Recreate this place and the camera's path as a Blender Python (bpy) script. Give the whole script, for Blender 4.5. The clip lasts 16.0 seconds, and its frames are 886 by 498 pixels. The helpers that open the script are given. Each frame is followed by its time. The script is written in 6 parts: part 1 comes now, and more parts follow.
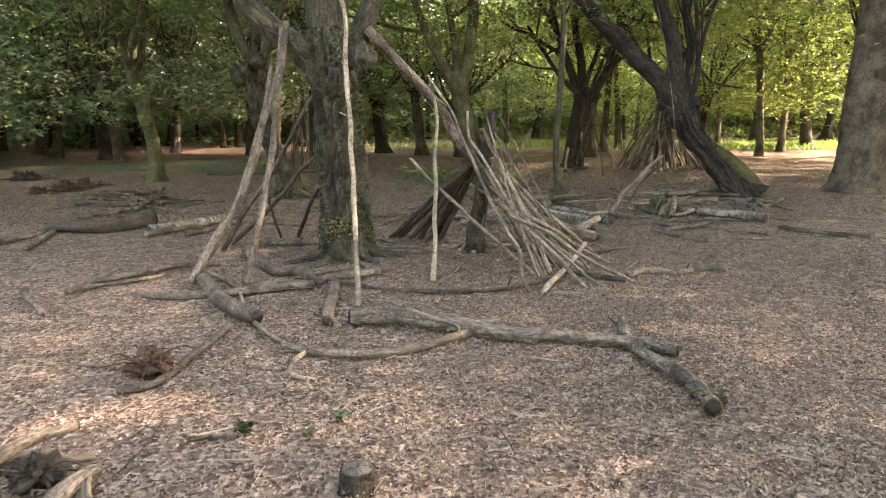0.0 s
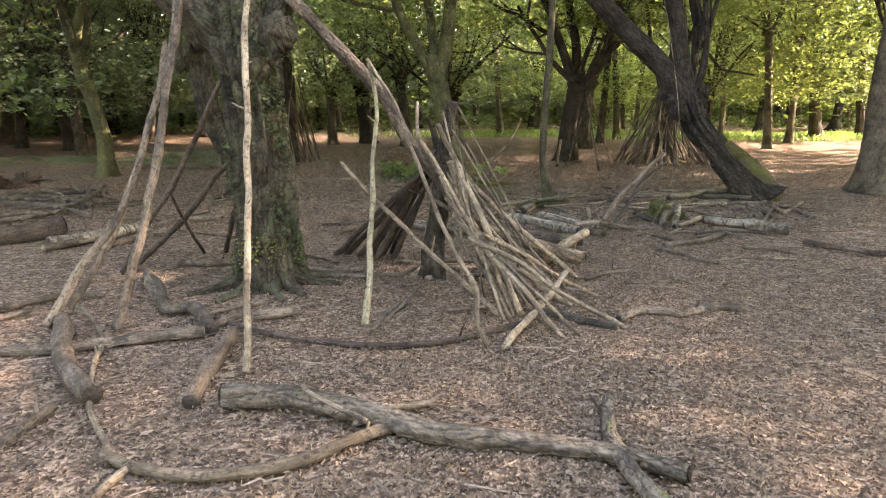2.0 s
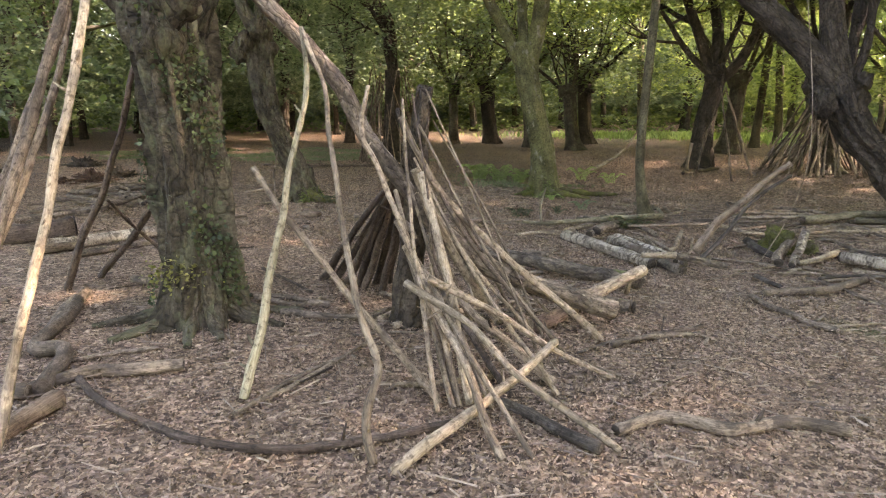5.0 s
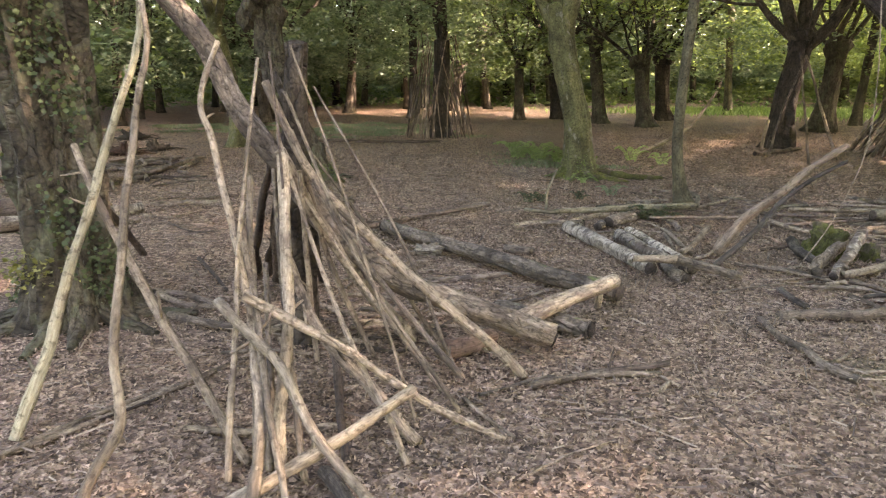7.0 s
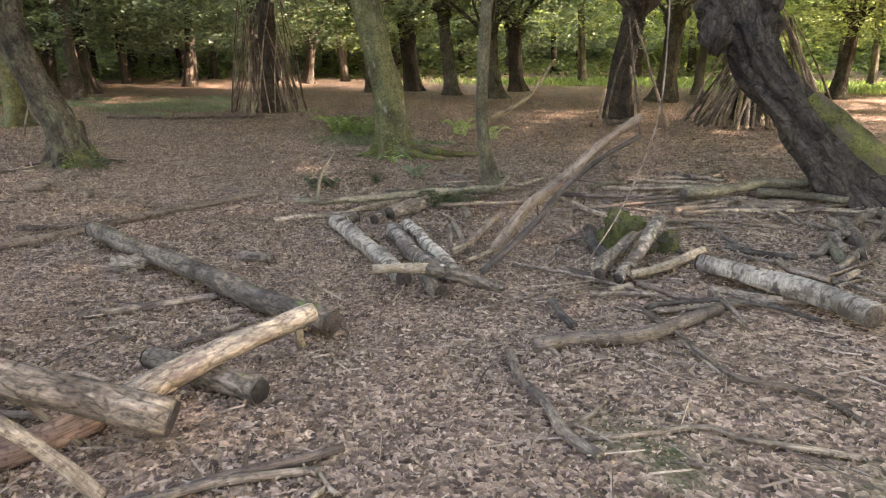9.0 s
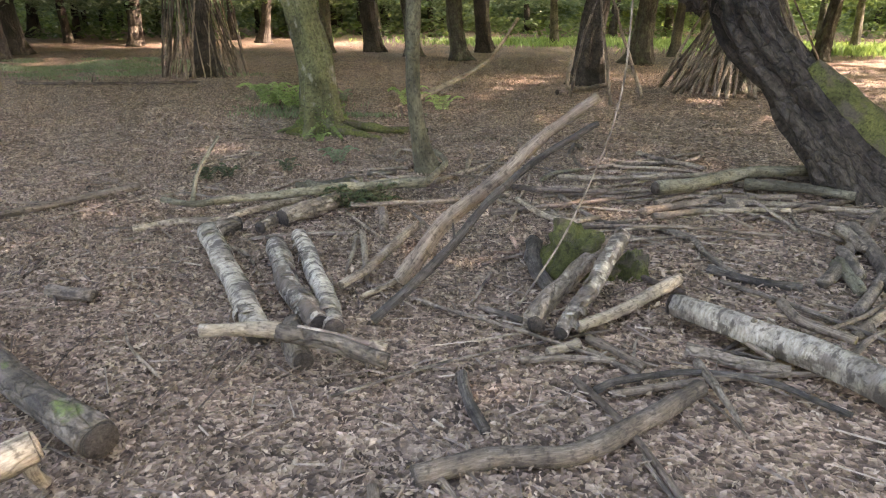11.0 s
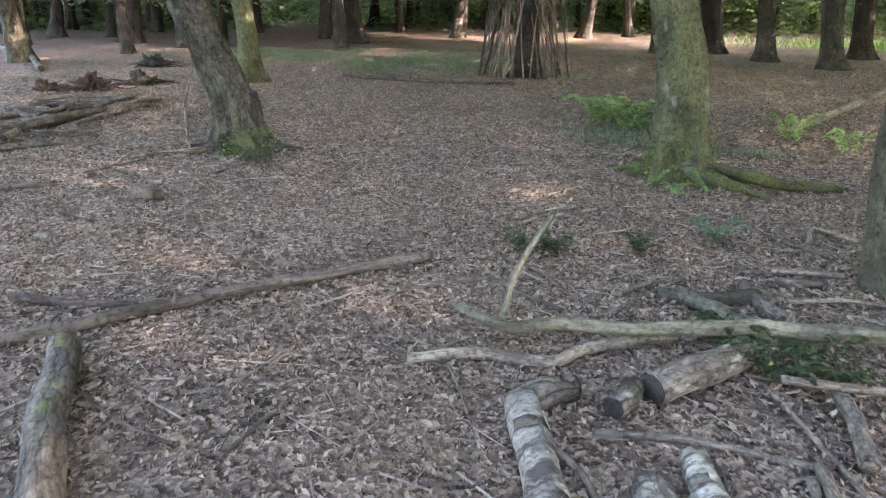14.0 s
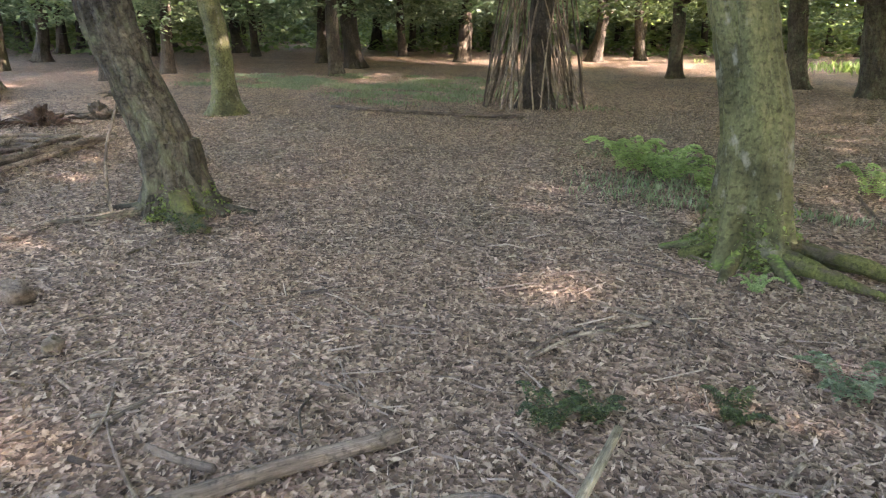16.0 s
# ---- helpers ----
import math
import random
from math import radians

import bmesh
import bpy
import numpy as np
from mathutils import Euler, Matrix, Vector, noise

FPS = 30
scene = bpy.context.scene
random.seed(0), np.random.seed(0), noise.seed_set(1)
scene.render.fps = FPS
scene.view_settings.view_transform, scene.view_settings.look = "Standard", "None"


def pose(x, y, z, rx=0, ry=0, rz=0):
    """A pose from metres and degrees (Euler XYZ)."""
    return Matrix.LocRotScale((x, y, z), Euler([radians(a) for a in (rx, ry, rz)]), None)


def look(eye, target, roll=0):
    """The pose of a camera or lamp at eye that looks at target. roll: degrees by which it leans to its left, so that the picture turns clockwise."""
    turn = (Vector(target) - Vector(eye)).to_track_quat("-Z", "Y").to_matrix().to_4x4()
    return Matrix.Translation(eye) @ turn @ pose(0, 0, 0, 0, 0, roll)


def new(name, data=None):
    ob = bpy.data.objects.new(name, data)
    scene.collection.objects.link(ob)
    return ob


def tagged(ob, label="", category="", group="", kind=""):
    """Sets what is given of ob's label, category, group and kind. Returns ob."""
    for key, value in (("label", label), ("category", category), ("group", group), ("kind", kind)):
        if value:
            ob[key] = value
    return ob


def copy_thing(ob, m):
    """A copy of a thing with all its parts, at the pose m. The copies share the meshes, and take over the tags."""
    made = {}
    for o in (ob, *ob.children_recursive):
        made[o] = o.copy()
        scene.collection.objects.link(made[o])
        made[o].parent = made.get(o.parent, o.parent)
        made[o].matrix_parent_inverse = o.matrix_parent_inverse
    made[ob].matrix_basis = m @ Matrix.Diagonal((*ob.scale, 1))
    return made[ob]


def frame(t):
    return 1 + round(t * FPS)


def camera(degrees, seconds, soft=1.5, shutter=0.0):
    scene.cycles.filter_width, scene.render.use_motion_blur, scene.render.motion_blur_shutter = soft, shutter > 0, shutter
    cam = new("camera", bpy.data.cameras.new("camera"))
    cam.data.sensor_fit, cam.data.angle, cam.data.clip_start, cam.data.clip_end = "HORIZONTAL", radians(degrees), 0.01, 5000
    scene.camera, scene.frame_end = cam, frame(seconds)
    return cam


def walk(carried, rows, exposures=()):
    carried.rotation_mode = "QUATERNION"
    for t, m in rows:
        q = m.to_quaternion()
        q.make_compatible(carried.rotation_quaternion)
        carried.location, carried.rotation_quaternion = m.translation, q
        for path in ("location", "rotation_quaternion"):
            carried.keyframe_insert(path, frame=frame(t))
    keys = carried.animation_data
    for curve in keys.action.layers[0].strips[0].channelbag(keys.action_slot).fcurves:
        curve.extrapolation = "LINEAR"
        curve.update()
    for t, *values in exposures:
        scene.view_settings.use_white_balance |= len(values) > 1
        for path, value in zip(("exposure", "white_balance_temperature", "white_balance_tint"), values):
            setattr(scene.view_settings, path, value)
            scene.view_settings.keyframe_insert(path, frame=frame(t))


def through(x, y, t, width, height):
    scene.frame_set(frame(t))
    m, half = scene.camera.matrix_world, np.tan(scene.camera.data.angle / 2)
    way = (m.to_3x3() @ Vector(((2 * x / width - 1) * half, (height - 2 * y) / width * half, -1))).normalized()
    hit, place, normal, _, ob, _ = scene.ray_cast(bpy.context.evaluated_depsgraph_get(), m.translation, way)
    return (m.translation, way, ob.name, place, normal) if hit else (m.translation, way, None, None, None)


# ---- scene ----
cam = camera(66.5, 16.0, soft=1.15, shutter=0.14)
METRES, EYE, TILT, LEAN, TURN = 13.0, 1.70, 0.0, 0.0, 0.0
ROWS = [
    (0.0, 0.0, 0.0, 0.0, -0.12, -11.15, 0.62),
    (0.5, 0.0072, 0.0345, -0.0016, -0.14, -11.21, 0.57),
    (1.0, 0.0197, 0.0676, -0.0044, -0.11, -11.67, 0.58),
    (1.5, 0.0303, 0.0974, -0.0023, -0.14, -12.11, 0.54),
    (2.0, 0.0398, 0.1317, 0.0029, -0.14, -12.18, 0.45),
    (2.5, 0.0564, 0.1579, 0.0035, 0.31, -11.56, 0.47),
    (3.0, 0.0763, 0.1823, 0.0024, 1.86, -11.23, 0.51),
    (5.5, 0.1514, 0.3092, -0.0069, 16.44, -12.58, 0.18),
    (6.0, 0.1662, 0.3346, -0.0077, 19.57, -13.11, 0.23),
    (6.5, 0.1886, 0.3573, -0.0071, 21.13, -13.55, 0.34),
    (7.0, 0.204, 0.3872, -0.0112, 20.79, -14.07, 0.31),
    (7.5, 0.22, 0.4151, -0.0166, 19.71, -14.6, 0.24),
    (8.0, 0.236, 0.4474, -0.0165, 18.13, -15.15, 0.32),
    (8.5, 0.247, 0.481, -0.0183, 15.01, -15.73, 0.3),
    (9.0, 0.2593, 0.5093, -0.0199, 10.9, -16.29, 0.26),
    (11.5, 0.2767, 0.6417, -0.0212, 8.76, -20.51, -0.09),
    (12.0, 0.2576, 0.6662, -0.0218, 8.52, -21.29, -0.32),
    (12.5, 0.2391, 0.6923, -0.0211, 11.32, -21.58, -0.44),
    (13.0, 0.2228, 0.718, -0.016, 21.35, -21.17, -0.37),
    (13.5, 0.1993, 0.7422, -0.0191, 30.0, -20.51, -0.41),
    (14.0, 0.1816, 0.7671, -0.0189, 33.8, -20.17, -0.41),
    (14.5, 0.1646, 0.799, -0.0162, 34.89, -19.77, -0.34),
    (15.0, 0.1501, 0.8198, -0.018, 35.65, -19.42, -0.37),
    (15.5, 0.1306, 0.8447, -0.0173, 36.03, -18.99, -0.43),
    (16.0, 0.1188, 0.8761, -0.018, 34.29, -18.49, -0.29),
]
walk(cam, [(t, pose(0, 0, EYE, TILT, LEAN, TURN) @ pose(METRES * x, METRES * y, METRES * z, 90 + pitch, roll, yaw)) for t, x, y, z, yaw, pitch, roll in ROWS],
     [(0.0, 4.2, 8300, 27), (3.0, 4.35, 8300, 30), (5.5, 4.5, 8400, 31), (9.0, 4.75, 8100, 33), (11.5, 4.85, 7450, 30), (13.5, 5.0, 6550, 28), (15.0, 4.97, 6600, 28), (16.0, 5.05, 7200, 28)])

# ---- sky and sun ----
SUN_AZ, SUN_EL = radians(80), radians(29)      # clockwise from +y, height
world = bpy.data.worlds.new("sky")
scene.world = world
world.use_nodes = True
wn = world.node_tree
sky = wn.nodes.new("ShaderNodeTexSky")
sky.sky_type = "NISHITA"
sky.sun_disc = False
sky.sun_elevation, sky.sun_rotation = SUN_EL, SUN_AZ
wn.links.new(sky.outputs["Color"], wn.nodes["Background"].inputs["Color"])
wn.nodes["Background"].inputs["Strength"].default_value = 0.15
sun = new("sun", bpy.data.lights.new("sun", "SUN"))
sun.data.energy, sun.data.angle, sun.data.color = 3.9, radians(0.9), (1.0, 0.93, 0.82)
sun_way = Vector((math.sin(SUN_AZ) * math.cos(SUN_EL), math.cos(SUN_AZ) * math.cos(SUN_EL), math.sin(SUN_EL)))
sun.matrix_world = look(sun_way * 60, (0, 0, 0))

# ---- materials ----


def ramp(nt, src, stops):
    n = nt.nodes.new("ShaderNodeValToRGB")
    e = n.color_ramp.elements
    while len(e) < len(stops):
        e.new(0.5)
    for k, (p, c) in enumerate(stops):
        e[k].position, e[k].color = p, (*c, 1)
    nt.links.new(src, n.inputs["Fac"])
    return n.outputs["Color"]


def mixed(nt, a, b, fac, blend="MIX"):
    n = nt.nodes.new("ShaderNodeMix")
    n.data_type, n.blend_type = "RGBA", blend
    for src, socket in ((a, n.inputs[6]), (b, n.inputs[7]), (fac, n.inputs[0])):
        if isinstance(src, tuple):
            socket.default_value = (*src, 1)
        elif isinstance(src, float):
            socket.default_value = src
        else:
            nt.links.new(src, socket)
    return n.outputs[2]


def noise_of(nt, vec, scale, detail=5, stretch=None, rough=0.6):
    if stretch:
        m = nt.nodes.new("ShaderNodeMapping")
        m.inputs["Scale"].default_value = stretch
        nt.links.new(vec, m.inputs["Vector"])
        vec = m.outputs["Vector"]
    n = nt.nodes.new("ShaderNodeTexNoise")
    n.inputs["Scale"].default_value, n.inputs["Detail"].default_value, n.inputs["Roughness"].default_value = scale, detail, rough
    nt.links.new(vec, n.inputs["Vector"])
    return n.outputs["Fac"]


def blank(name, rough=0.85):
    m = bpy.data.materials.new(name)
    m.use_nodes = True
    b = m.node_tree.nodes["Principled BSDF"]
    b.inputs["Roughness"].default_value = rough
    b.inputs["Specular IOR Level"].default_value = 0.25
    return m, m.node_tree, b


def bumped(nt, b, height, strength, distance):
    n = nt.nodes.new("ShaderNodeBump")
    n.inputs["Strength"].default_value, n.inputs["Distance"].default_value = strength, distance
    nt.links.new(height, n.inputs["Height"])
    nt.links.new(n.outputs["Normal"], b.inputs["Normal"])


def wood(name, dark, mid, light, grain=(60, 60, 5), moss=0.0, patch=None, depth=0.006, cut=(0.45, 0.55), crag=0.0, rings=0.0):
    """Bark or bare wood, streaked along the limb; moss settles on upward faces; patch: a second tone in flakes;
    crag: cracked plates of that many cells a metre; rings: dark scars running round the limb."""
    m, nt, b = blank(name)
    g = nt.nodes.new("ShaderNodeAttribute")
    g.attribute_name = "grain"
    info = nt.nodes.new("ShaderNodeObjectInfo")
    add = nt.nodes.new("ShaderNodeVectorMath")
    add.operation = "ADD"
    nt.links.new(g.outputs["Vector"], add.inputs[0])
    rnd = nt.nodes.new("ShaderNodeVectorMath")
    rnd.operation = "SCALE"
    rnd.inputs[0].default_value = (7, 3, 11)
    nt.links.new(info.outputs["Random"], rnd.inputs["Scale"])
    nt.links.new(rnd.outputs["Vector"], add.inputs[1])
    v = add.outputs["Vector"]
    fine = noise_of(nt, v, 1.0, 7, grain, 0.65)
    big = noise_of(nt, v, 3.0, 3)
    tiny = noise_of(nt, v, 1.0, 5, tuple(3.1 * a for a in grain), 0.7)
    both = nt.nodes.new("ShaderNodeMath")
    both.operation = "MULTIPLY_ADD"
    both.inputs[1].default_value = 0.55
    nt.links.new(tiny, both.inputs[0])
    half_fine = nt.nodes.new("ShaderNodeMath")
    half_fine.operation = "MULTIPLY"
    half_fine.inputs[1].default_value = 0.45
    nt.links.new(fine, half_fine.inputs[0])
    nt.links.new(half_fine.outputs[0], both.inputs[2])
    col = ramp(nt, both.outputs[0], [(0.36, dark), (0.5, mid), (0.66, light)])
    col = mixed(nt, col, ramp(nt, big, [(0.36, (0.4, 0.375, 0.35)), (0.5, (0.9, 0.88, 0.85)), (0.66, (1.28, 1.25, 1.2))]), 0.9, "MULTIPLY")
    col = mixed(nt, col, ramp(nt, info.outputs["Random"], [(0.0, (0.7, 0.69, 0.68)), (1.0, (1.15, 1.13, 1.1))]), 1.0, "MULTIPLY")
    col = mixed(nt, col, ramp(nt, noise_of(nt, v, 34, 5), [(0.36, (0.38, 0.36, 0.34)), (0.47, (1, 1, 1)), (0.66, (1.12, 1.12, 1.1))]), 0.85, "MULTIPLY")
    vk = nt.nodes.new("ShaderNodeTexVoronoi")
    vk.inputs["Scale"].default_value = 9.0
    nt.links.new(v, vk.inputs["Vector"])
    col = mixed(nt, col, ramp(nt, vk.outputs["Distance"], [(0.03, (0.3, 0.27, 0.25)), (0.11, (1, 1, 1))]), 0.6, "MULTIPLY")
    height = both.outputs[0]
    if crag:
        shift = nt.nodes.new("ShaderNodeVectorMath")
        shift.operation = "MULTIPLY_ADD"
        bend = nt.nodes.new("ShaderNodeTexNoise")
        bend.inputs["Scale"].default_value, bend.inputs["Detail"].default_value = 9.0, 4.0
        nt.links.new(v, bend.inputs["Vector"])
        nt.links.new(bend.outputs["Color"], shift.inputs[0])
        shift.inputs[1].default_value = (0.09, 0.09, 0.16)
        nt.links.new(v, shift.inputs[2])
        squash = nt.nodes.new("ShaderNodeMapping")
        squash.inputs["Scale"].default_value = (1.0, 1.0, 0.33)
        nt.links.new(shift.outputs["Vector"], squash.inputs["Vector"])
        plates = nt.nodes.new("ShaderNodeTexVoronoi")
        plates.feature = "DISTANCE_TO_EDGE"
        plates.inputs["Scale"].default_value = crag
        nt.links.new(squash.outputs["Vector"], plates.inputs["Vector"])
        crack = ramp(nt, plates.outputs["Distance"], [(0.0, (0.0, 0.0, 0.0)), (0.07, (0.55, 0.55, 0.55)), (0.3, (1, 1, 1))])
        col = mixed(nt, col, ramp(nt, plates.outputs["Distance"], [(0.0, (0.3, 0.28, 0.26)), (0.1, (0.95, 0.95, 0.95)), (0.35, (1.15, 1.15, 1.13))]), 0.45, "MULTIPLY")
        height = mixed(nt, crack, both.outputs[0], 0.45)
    if rings:
        scar = noise_of(nt, v, 1.0, 6, (5, 5, rings), 0.72)
        col = mixed(nt, col, (0.05, 0.04, 0.032), ramp(nt, scar, [(0.52, (0, 0, 0)), (0.58, (0.9, 0.9, 0.9))]))
        height = mixed(nt, height, scar, 0.5)
    if patch:
        tone = ramp(nt, both.outputs[0], [(0.34, tuple(0.45 * a for a in patch)), (0.66, tuple(1.5 * a for a in patch))])
        col = mixed(nt, col, tone, ramp(nt, noise_of(nt, v, 9.0, 4, (1, 1, 0.6)), [(cut[0], (0, 0, 0)), (cut[1], (1, 1, 1))]))
    if moss:
        geo = nt.nodes.new("ShaderNodeNewGeometry")
        sep = nt.nodes.new("ShaderNodeSeparateXYZ")
        nt.links.new(geo.outputs["Normal"], sep.inputs["Vector"])
        up = nt.nodes.new("ShaderNodeMath")
        up.operation = "MULTIPLY_ADD"
        nt.links.new(noise_of(nt, v, 6.0, 5), up.inputs[0])
        up.inputs[1].default_value = 0.9
        half = nt.nodes.new("ShaderNodeMath")
        half.operation = "MULTIPLY"
        half.inputs[1].default_value = 0.3
        nt.links.new(sep.outputs["Z"], half.inputs[0])
        nt.links.new(half.outputs[0], up.inputs[2])
        lo = 0.74 - moss
        col = mixed(nt, col, ramp(nt, noise_of(nt, v, 40, 3), [(0.3, (0.035, 0.055, 0.012)), (0.7, (0.12, 0.17, 0.035))]),
                    ramp(nt, up.outputs[0], [(lo, (0, 0, 0)), (lo + 0.12, (1, 1, 1))]))
    nt.links.new(col, b.inputs["Base Color"])
    bumped(nt, b, height, 1.0, depth * 1.8)
    return m


GREY = wood("grey_branch", (0.055, 0.044, 0.034), (0.148, 0.121, 0.095), (0.28, 0.238, 0.19), (60, 60, 9), patch=(0.055, 0.044, 0.034), cut=(0.54, 0.62))
PALE = wood("pale_branch", (0.085, 0.066, 0.048), (0.205, 0.167, 0.124), (0.35, 0.295, 0.228), (60, 60, 9), patch=(0.085, 0.066, 0.048), cut=(0.54, 0.62))
PEELED = wood("peeled_wood", (0.095, 0.075, 0.053), (0.22, 0.184, 0.137), (0.35, 0.3, 0.232), (50, 50, 9), patch=(0.13, 0.104, 0.076), depth=0.004, cut=(0.55, 0.63))
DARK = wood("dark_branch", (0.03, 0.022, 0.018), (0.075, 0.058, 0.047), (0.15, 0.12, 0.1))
CHAR = wood("charred_branch", (0.02, 0.017, 0.014), (0.055, 0.048, 0.041), (0.14, 0.125, 0.108))
RUST = wood("rusty_roots", (0.035, 0.019, 0.013), (0.095, 0.055, 0.038), (0.19, 0.12, 0.085), (30, 30, 8), depth=0.015)
BARK = wood("brown_branch", (0.07, 0.055, 0.042), (0.16, 0.125, 0.095), (0.28, 0.23, 0.18))
GREEN = wood("greenish_branch", (0.046, 0.042, 0.028), (0.106, 0.098, 0.068), (0.185, 0.172, 0.125), (40, 40, 9))
SAPLING = wood("olive_sapling_bark", (0.03, 0.028, 0.016), (0.06, 0.056, 0.034), (0.1, 0.093, 0.06), (30, 30, 10), depth=0.008)
MOSSY = wood("mossy_pole", (0.085, 0.078, 0.052), (0.19, 0.177, 0.125), (0.3, 0.28, 0.21))
PINK = wood("reddish_wood", (0.13, 0.08, 0.06), (0.28, 0.19, 0.15), (0.42, 0.31, 0.25))
LOGBROWN = wood("brown_log", (0.055, 0.044, 0.034), (0.13, 0.106, 0.083), (0.23, 0.194, 0.155), (30, 30, 8), patch=(0.24, 0.2, 0.15), depth=0.008, cut=(0.6, 0.68), crag=20)
LOGDARK = wood("dark_log", (0.05, 0.042, 0.033), (0.125, 0.105, 0.084), (0.23, 0.2, 0.165), (26, 26, 8), moss=-0.08, patch=(0.06, 0.05, 0.04), depth=0.014, cut=(0.55, 0.65), crag=14)
LOGPALE = wood("pale_log", (0.12, 0.094, 0.068), (0.27, 0.222, 0.168), (0.42, 0.36, 0.285), (28, 28, 8), patch=(0.15, 0.11, 0.082), depth=0.008, cut=(0.55, 0.62), crag=16)
BIRCH = wood("birch_bark", (0.14, 0.118, 0.094), (0.29, 0.262, 0.216), (0.42, 0.39, 0.335), (14, 14, 40), patch=(0.105, 0.086, 0.067), depth=0.01, cut=(0.555, 0.63), rings=15)
BIRCHOLD = wood("old_birch_bark", (0.075, 0.063, 0.052), (0.2, 0.178, 0.148), (0.36, 0.335, 0.285), (12, 12, 26), patch=(0.1, 0.077, 0.057), depth=0.014, cut=(0.5, 0.57), rings=13, crag=15)
ENDWOOD = wood("sawn_end", (0.1, 0.07, 0.05), (0.22, 0.17, 0.12), (0.4, 0.33, 0.24), (80, 80, 80), depth=0.003)
ENDDARK = wood("rotted_end", (0.02, 0.016, 0.013), (0.05, 0.04, 0.033), (0.11, 0.09, 0.075), (60, 60, 60), depth=0.01)
TRUNK = wood("tree_bark", (0.026, 0.022, 0.015), (0.066, 0.057, 0.04), (0.122, 0.107, 0.078), (34, 34, 12), patch=(0.074, 0.076, 0.044), cut=(0.5, 0.68), moss=0.0, depth=0.02, crag=13)
TRUNKGREEN = wood("algae_green_bark", (0.034, 0.036, 0.015), (0.068, 0.072, 0.03), (0.112, 0.11, 0.056), (22, 22, 12), moss=0.08, patch=(0.11, 0.106, 0.08), depth=0.006, cut=(0.57, 0.67))
TRUNKDARK = wood("dark_tree_bark", (0.022, 0.018, 0.014), (0.055, 0.045, 0.035), (0.108, 0.091, 0.071), (30, 30, 12), depth=0.022, crag=11)
RIDGED = wood("deeply_ridged_bark", (0.014, 0.011, 0.009), (0.038, 0.031, 0.025), (0.08, 0.068, 0.054), (34, 34, 9), depth=0.028, crag=12)
SMOOTH = wood("smooth_grey_bark", (0.055, 0.045, 0.032), (0.096, 0.08, 0.059), (0.145, 0.122, 0.09), (9, 9, 5), depth=0.006)
MOSS = wood("moss", (0.036, 0.042, 0.013), (0.094, 0.104, 0.03), (0.165, 0.176, 0.056), (60, 60, 60), patch=(0.08, 0.064, 0.044), depth=0.02, cut=(0.5, 0.64))


def leaf_mat(name, a, b_, c, through=0.5, rough=0.5):
    m, nt, b = blank(name, rough)
    geo = nt.nodes.new("ShaderNodeNewGeometry")
    col = ramp(nt, geo.outputs["Random Per Island"], [(0.0, a), (0.55, b_), (1.0, c)])
    if not through:
        tc = nt.nodes.new("ShaderNodeTexCoord")
        col = mixed(nt, col, ramp(nt, noise_of(nt, tc.outputs["Object"], 70, 4), [(0.3, (0.6, 0.58, 0.57)), (0.7, (1.28, 1.26, 1.23))]), 0.9, "MULTIPLY")
    nt.links.new(col, b.inputs["Base Color"])
    if through:
        t = nt.nodes.new("ShaderNodeBsdfTranslucent")
        nt.links.new(mixed(nt, col, (1.4, 1.42, 0.72), 1.0, "MULTIPLY"), t.inputs["Color"])
        mx = nt.nodes.new("ShaderNodeMixShader")
        mx.inputs["Fac"].default_value = through
        nt.links.new(b.outputs["BSDF"], mx.inputs[1])
        nt.links.new(t.outputs["BSDF"], mx.inputs[2])
        nt.links.new(mx.outputs["Shader"], nt.nodes["Material Output"].inputs["Surface"])
    return m


# light is in the leaf colours: LEAFBRIGHT as if sunlit, LEAFCOOL as if hazy
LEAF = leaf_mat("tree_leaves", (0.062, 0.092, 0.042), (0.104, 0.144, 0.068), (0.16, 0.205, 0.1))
LEAFBRIGHT = leaf_mat("sun_tinted_leaves", (0.115, 0.155, 0.068), (0.185, 0.238, 0.112), (0.275, 0.325, 0.165), 0.6)
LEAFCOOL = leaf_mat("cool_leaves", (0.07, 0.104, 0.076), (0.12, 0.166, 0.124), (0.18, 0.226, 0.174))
IVY = leaf_mat("ivy_leaves", (0.014, 0.024, 0.01), (0.032, 0.048, 0.018), (0.07, 0.09, 0.032), 0.1)
FERN = leaf_mat("fern_leaves", (0.13, 0.19, 0.085), (0.2, 0.285, 0.13), (0.28, 0.375, 0.18), 0.45)
YOUNG = leaf_mat("young_leaves", (0.09, 0.09, 0.03), (0.15, 0.15, 0.05), (0.22, 0.21, 0.08), 0.3)
MOSSFRINGE = leaf_mat("moss_tufts", (0.04, 0.058, 0.014), (0.085, 0.115, 0.028), (0.14, 0.175, 0.05), 0.2)
GRASS = leaf_mat("grass_blades", (0.06, 0.085, 0.05), (0.11, 0.14, 0.085), (0.165, 0.2, 0.135), 0.3)
LITTER = leaf_mat("dead_leaves", (0.055, 0.038, 0.027), (0.178, 0.128, 0.09), (0.31, 0.24, 0.175), 0, 0.75)
TWIGS = leaf_mat("dead_twigs", (0.06, 0.045, 0.035), (0.14, 0.11, 0.088), (0.27, 0.222, 0.17), 0, 0.8)


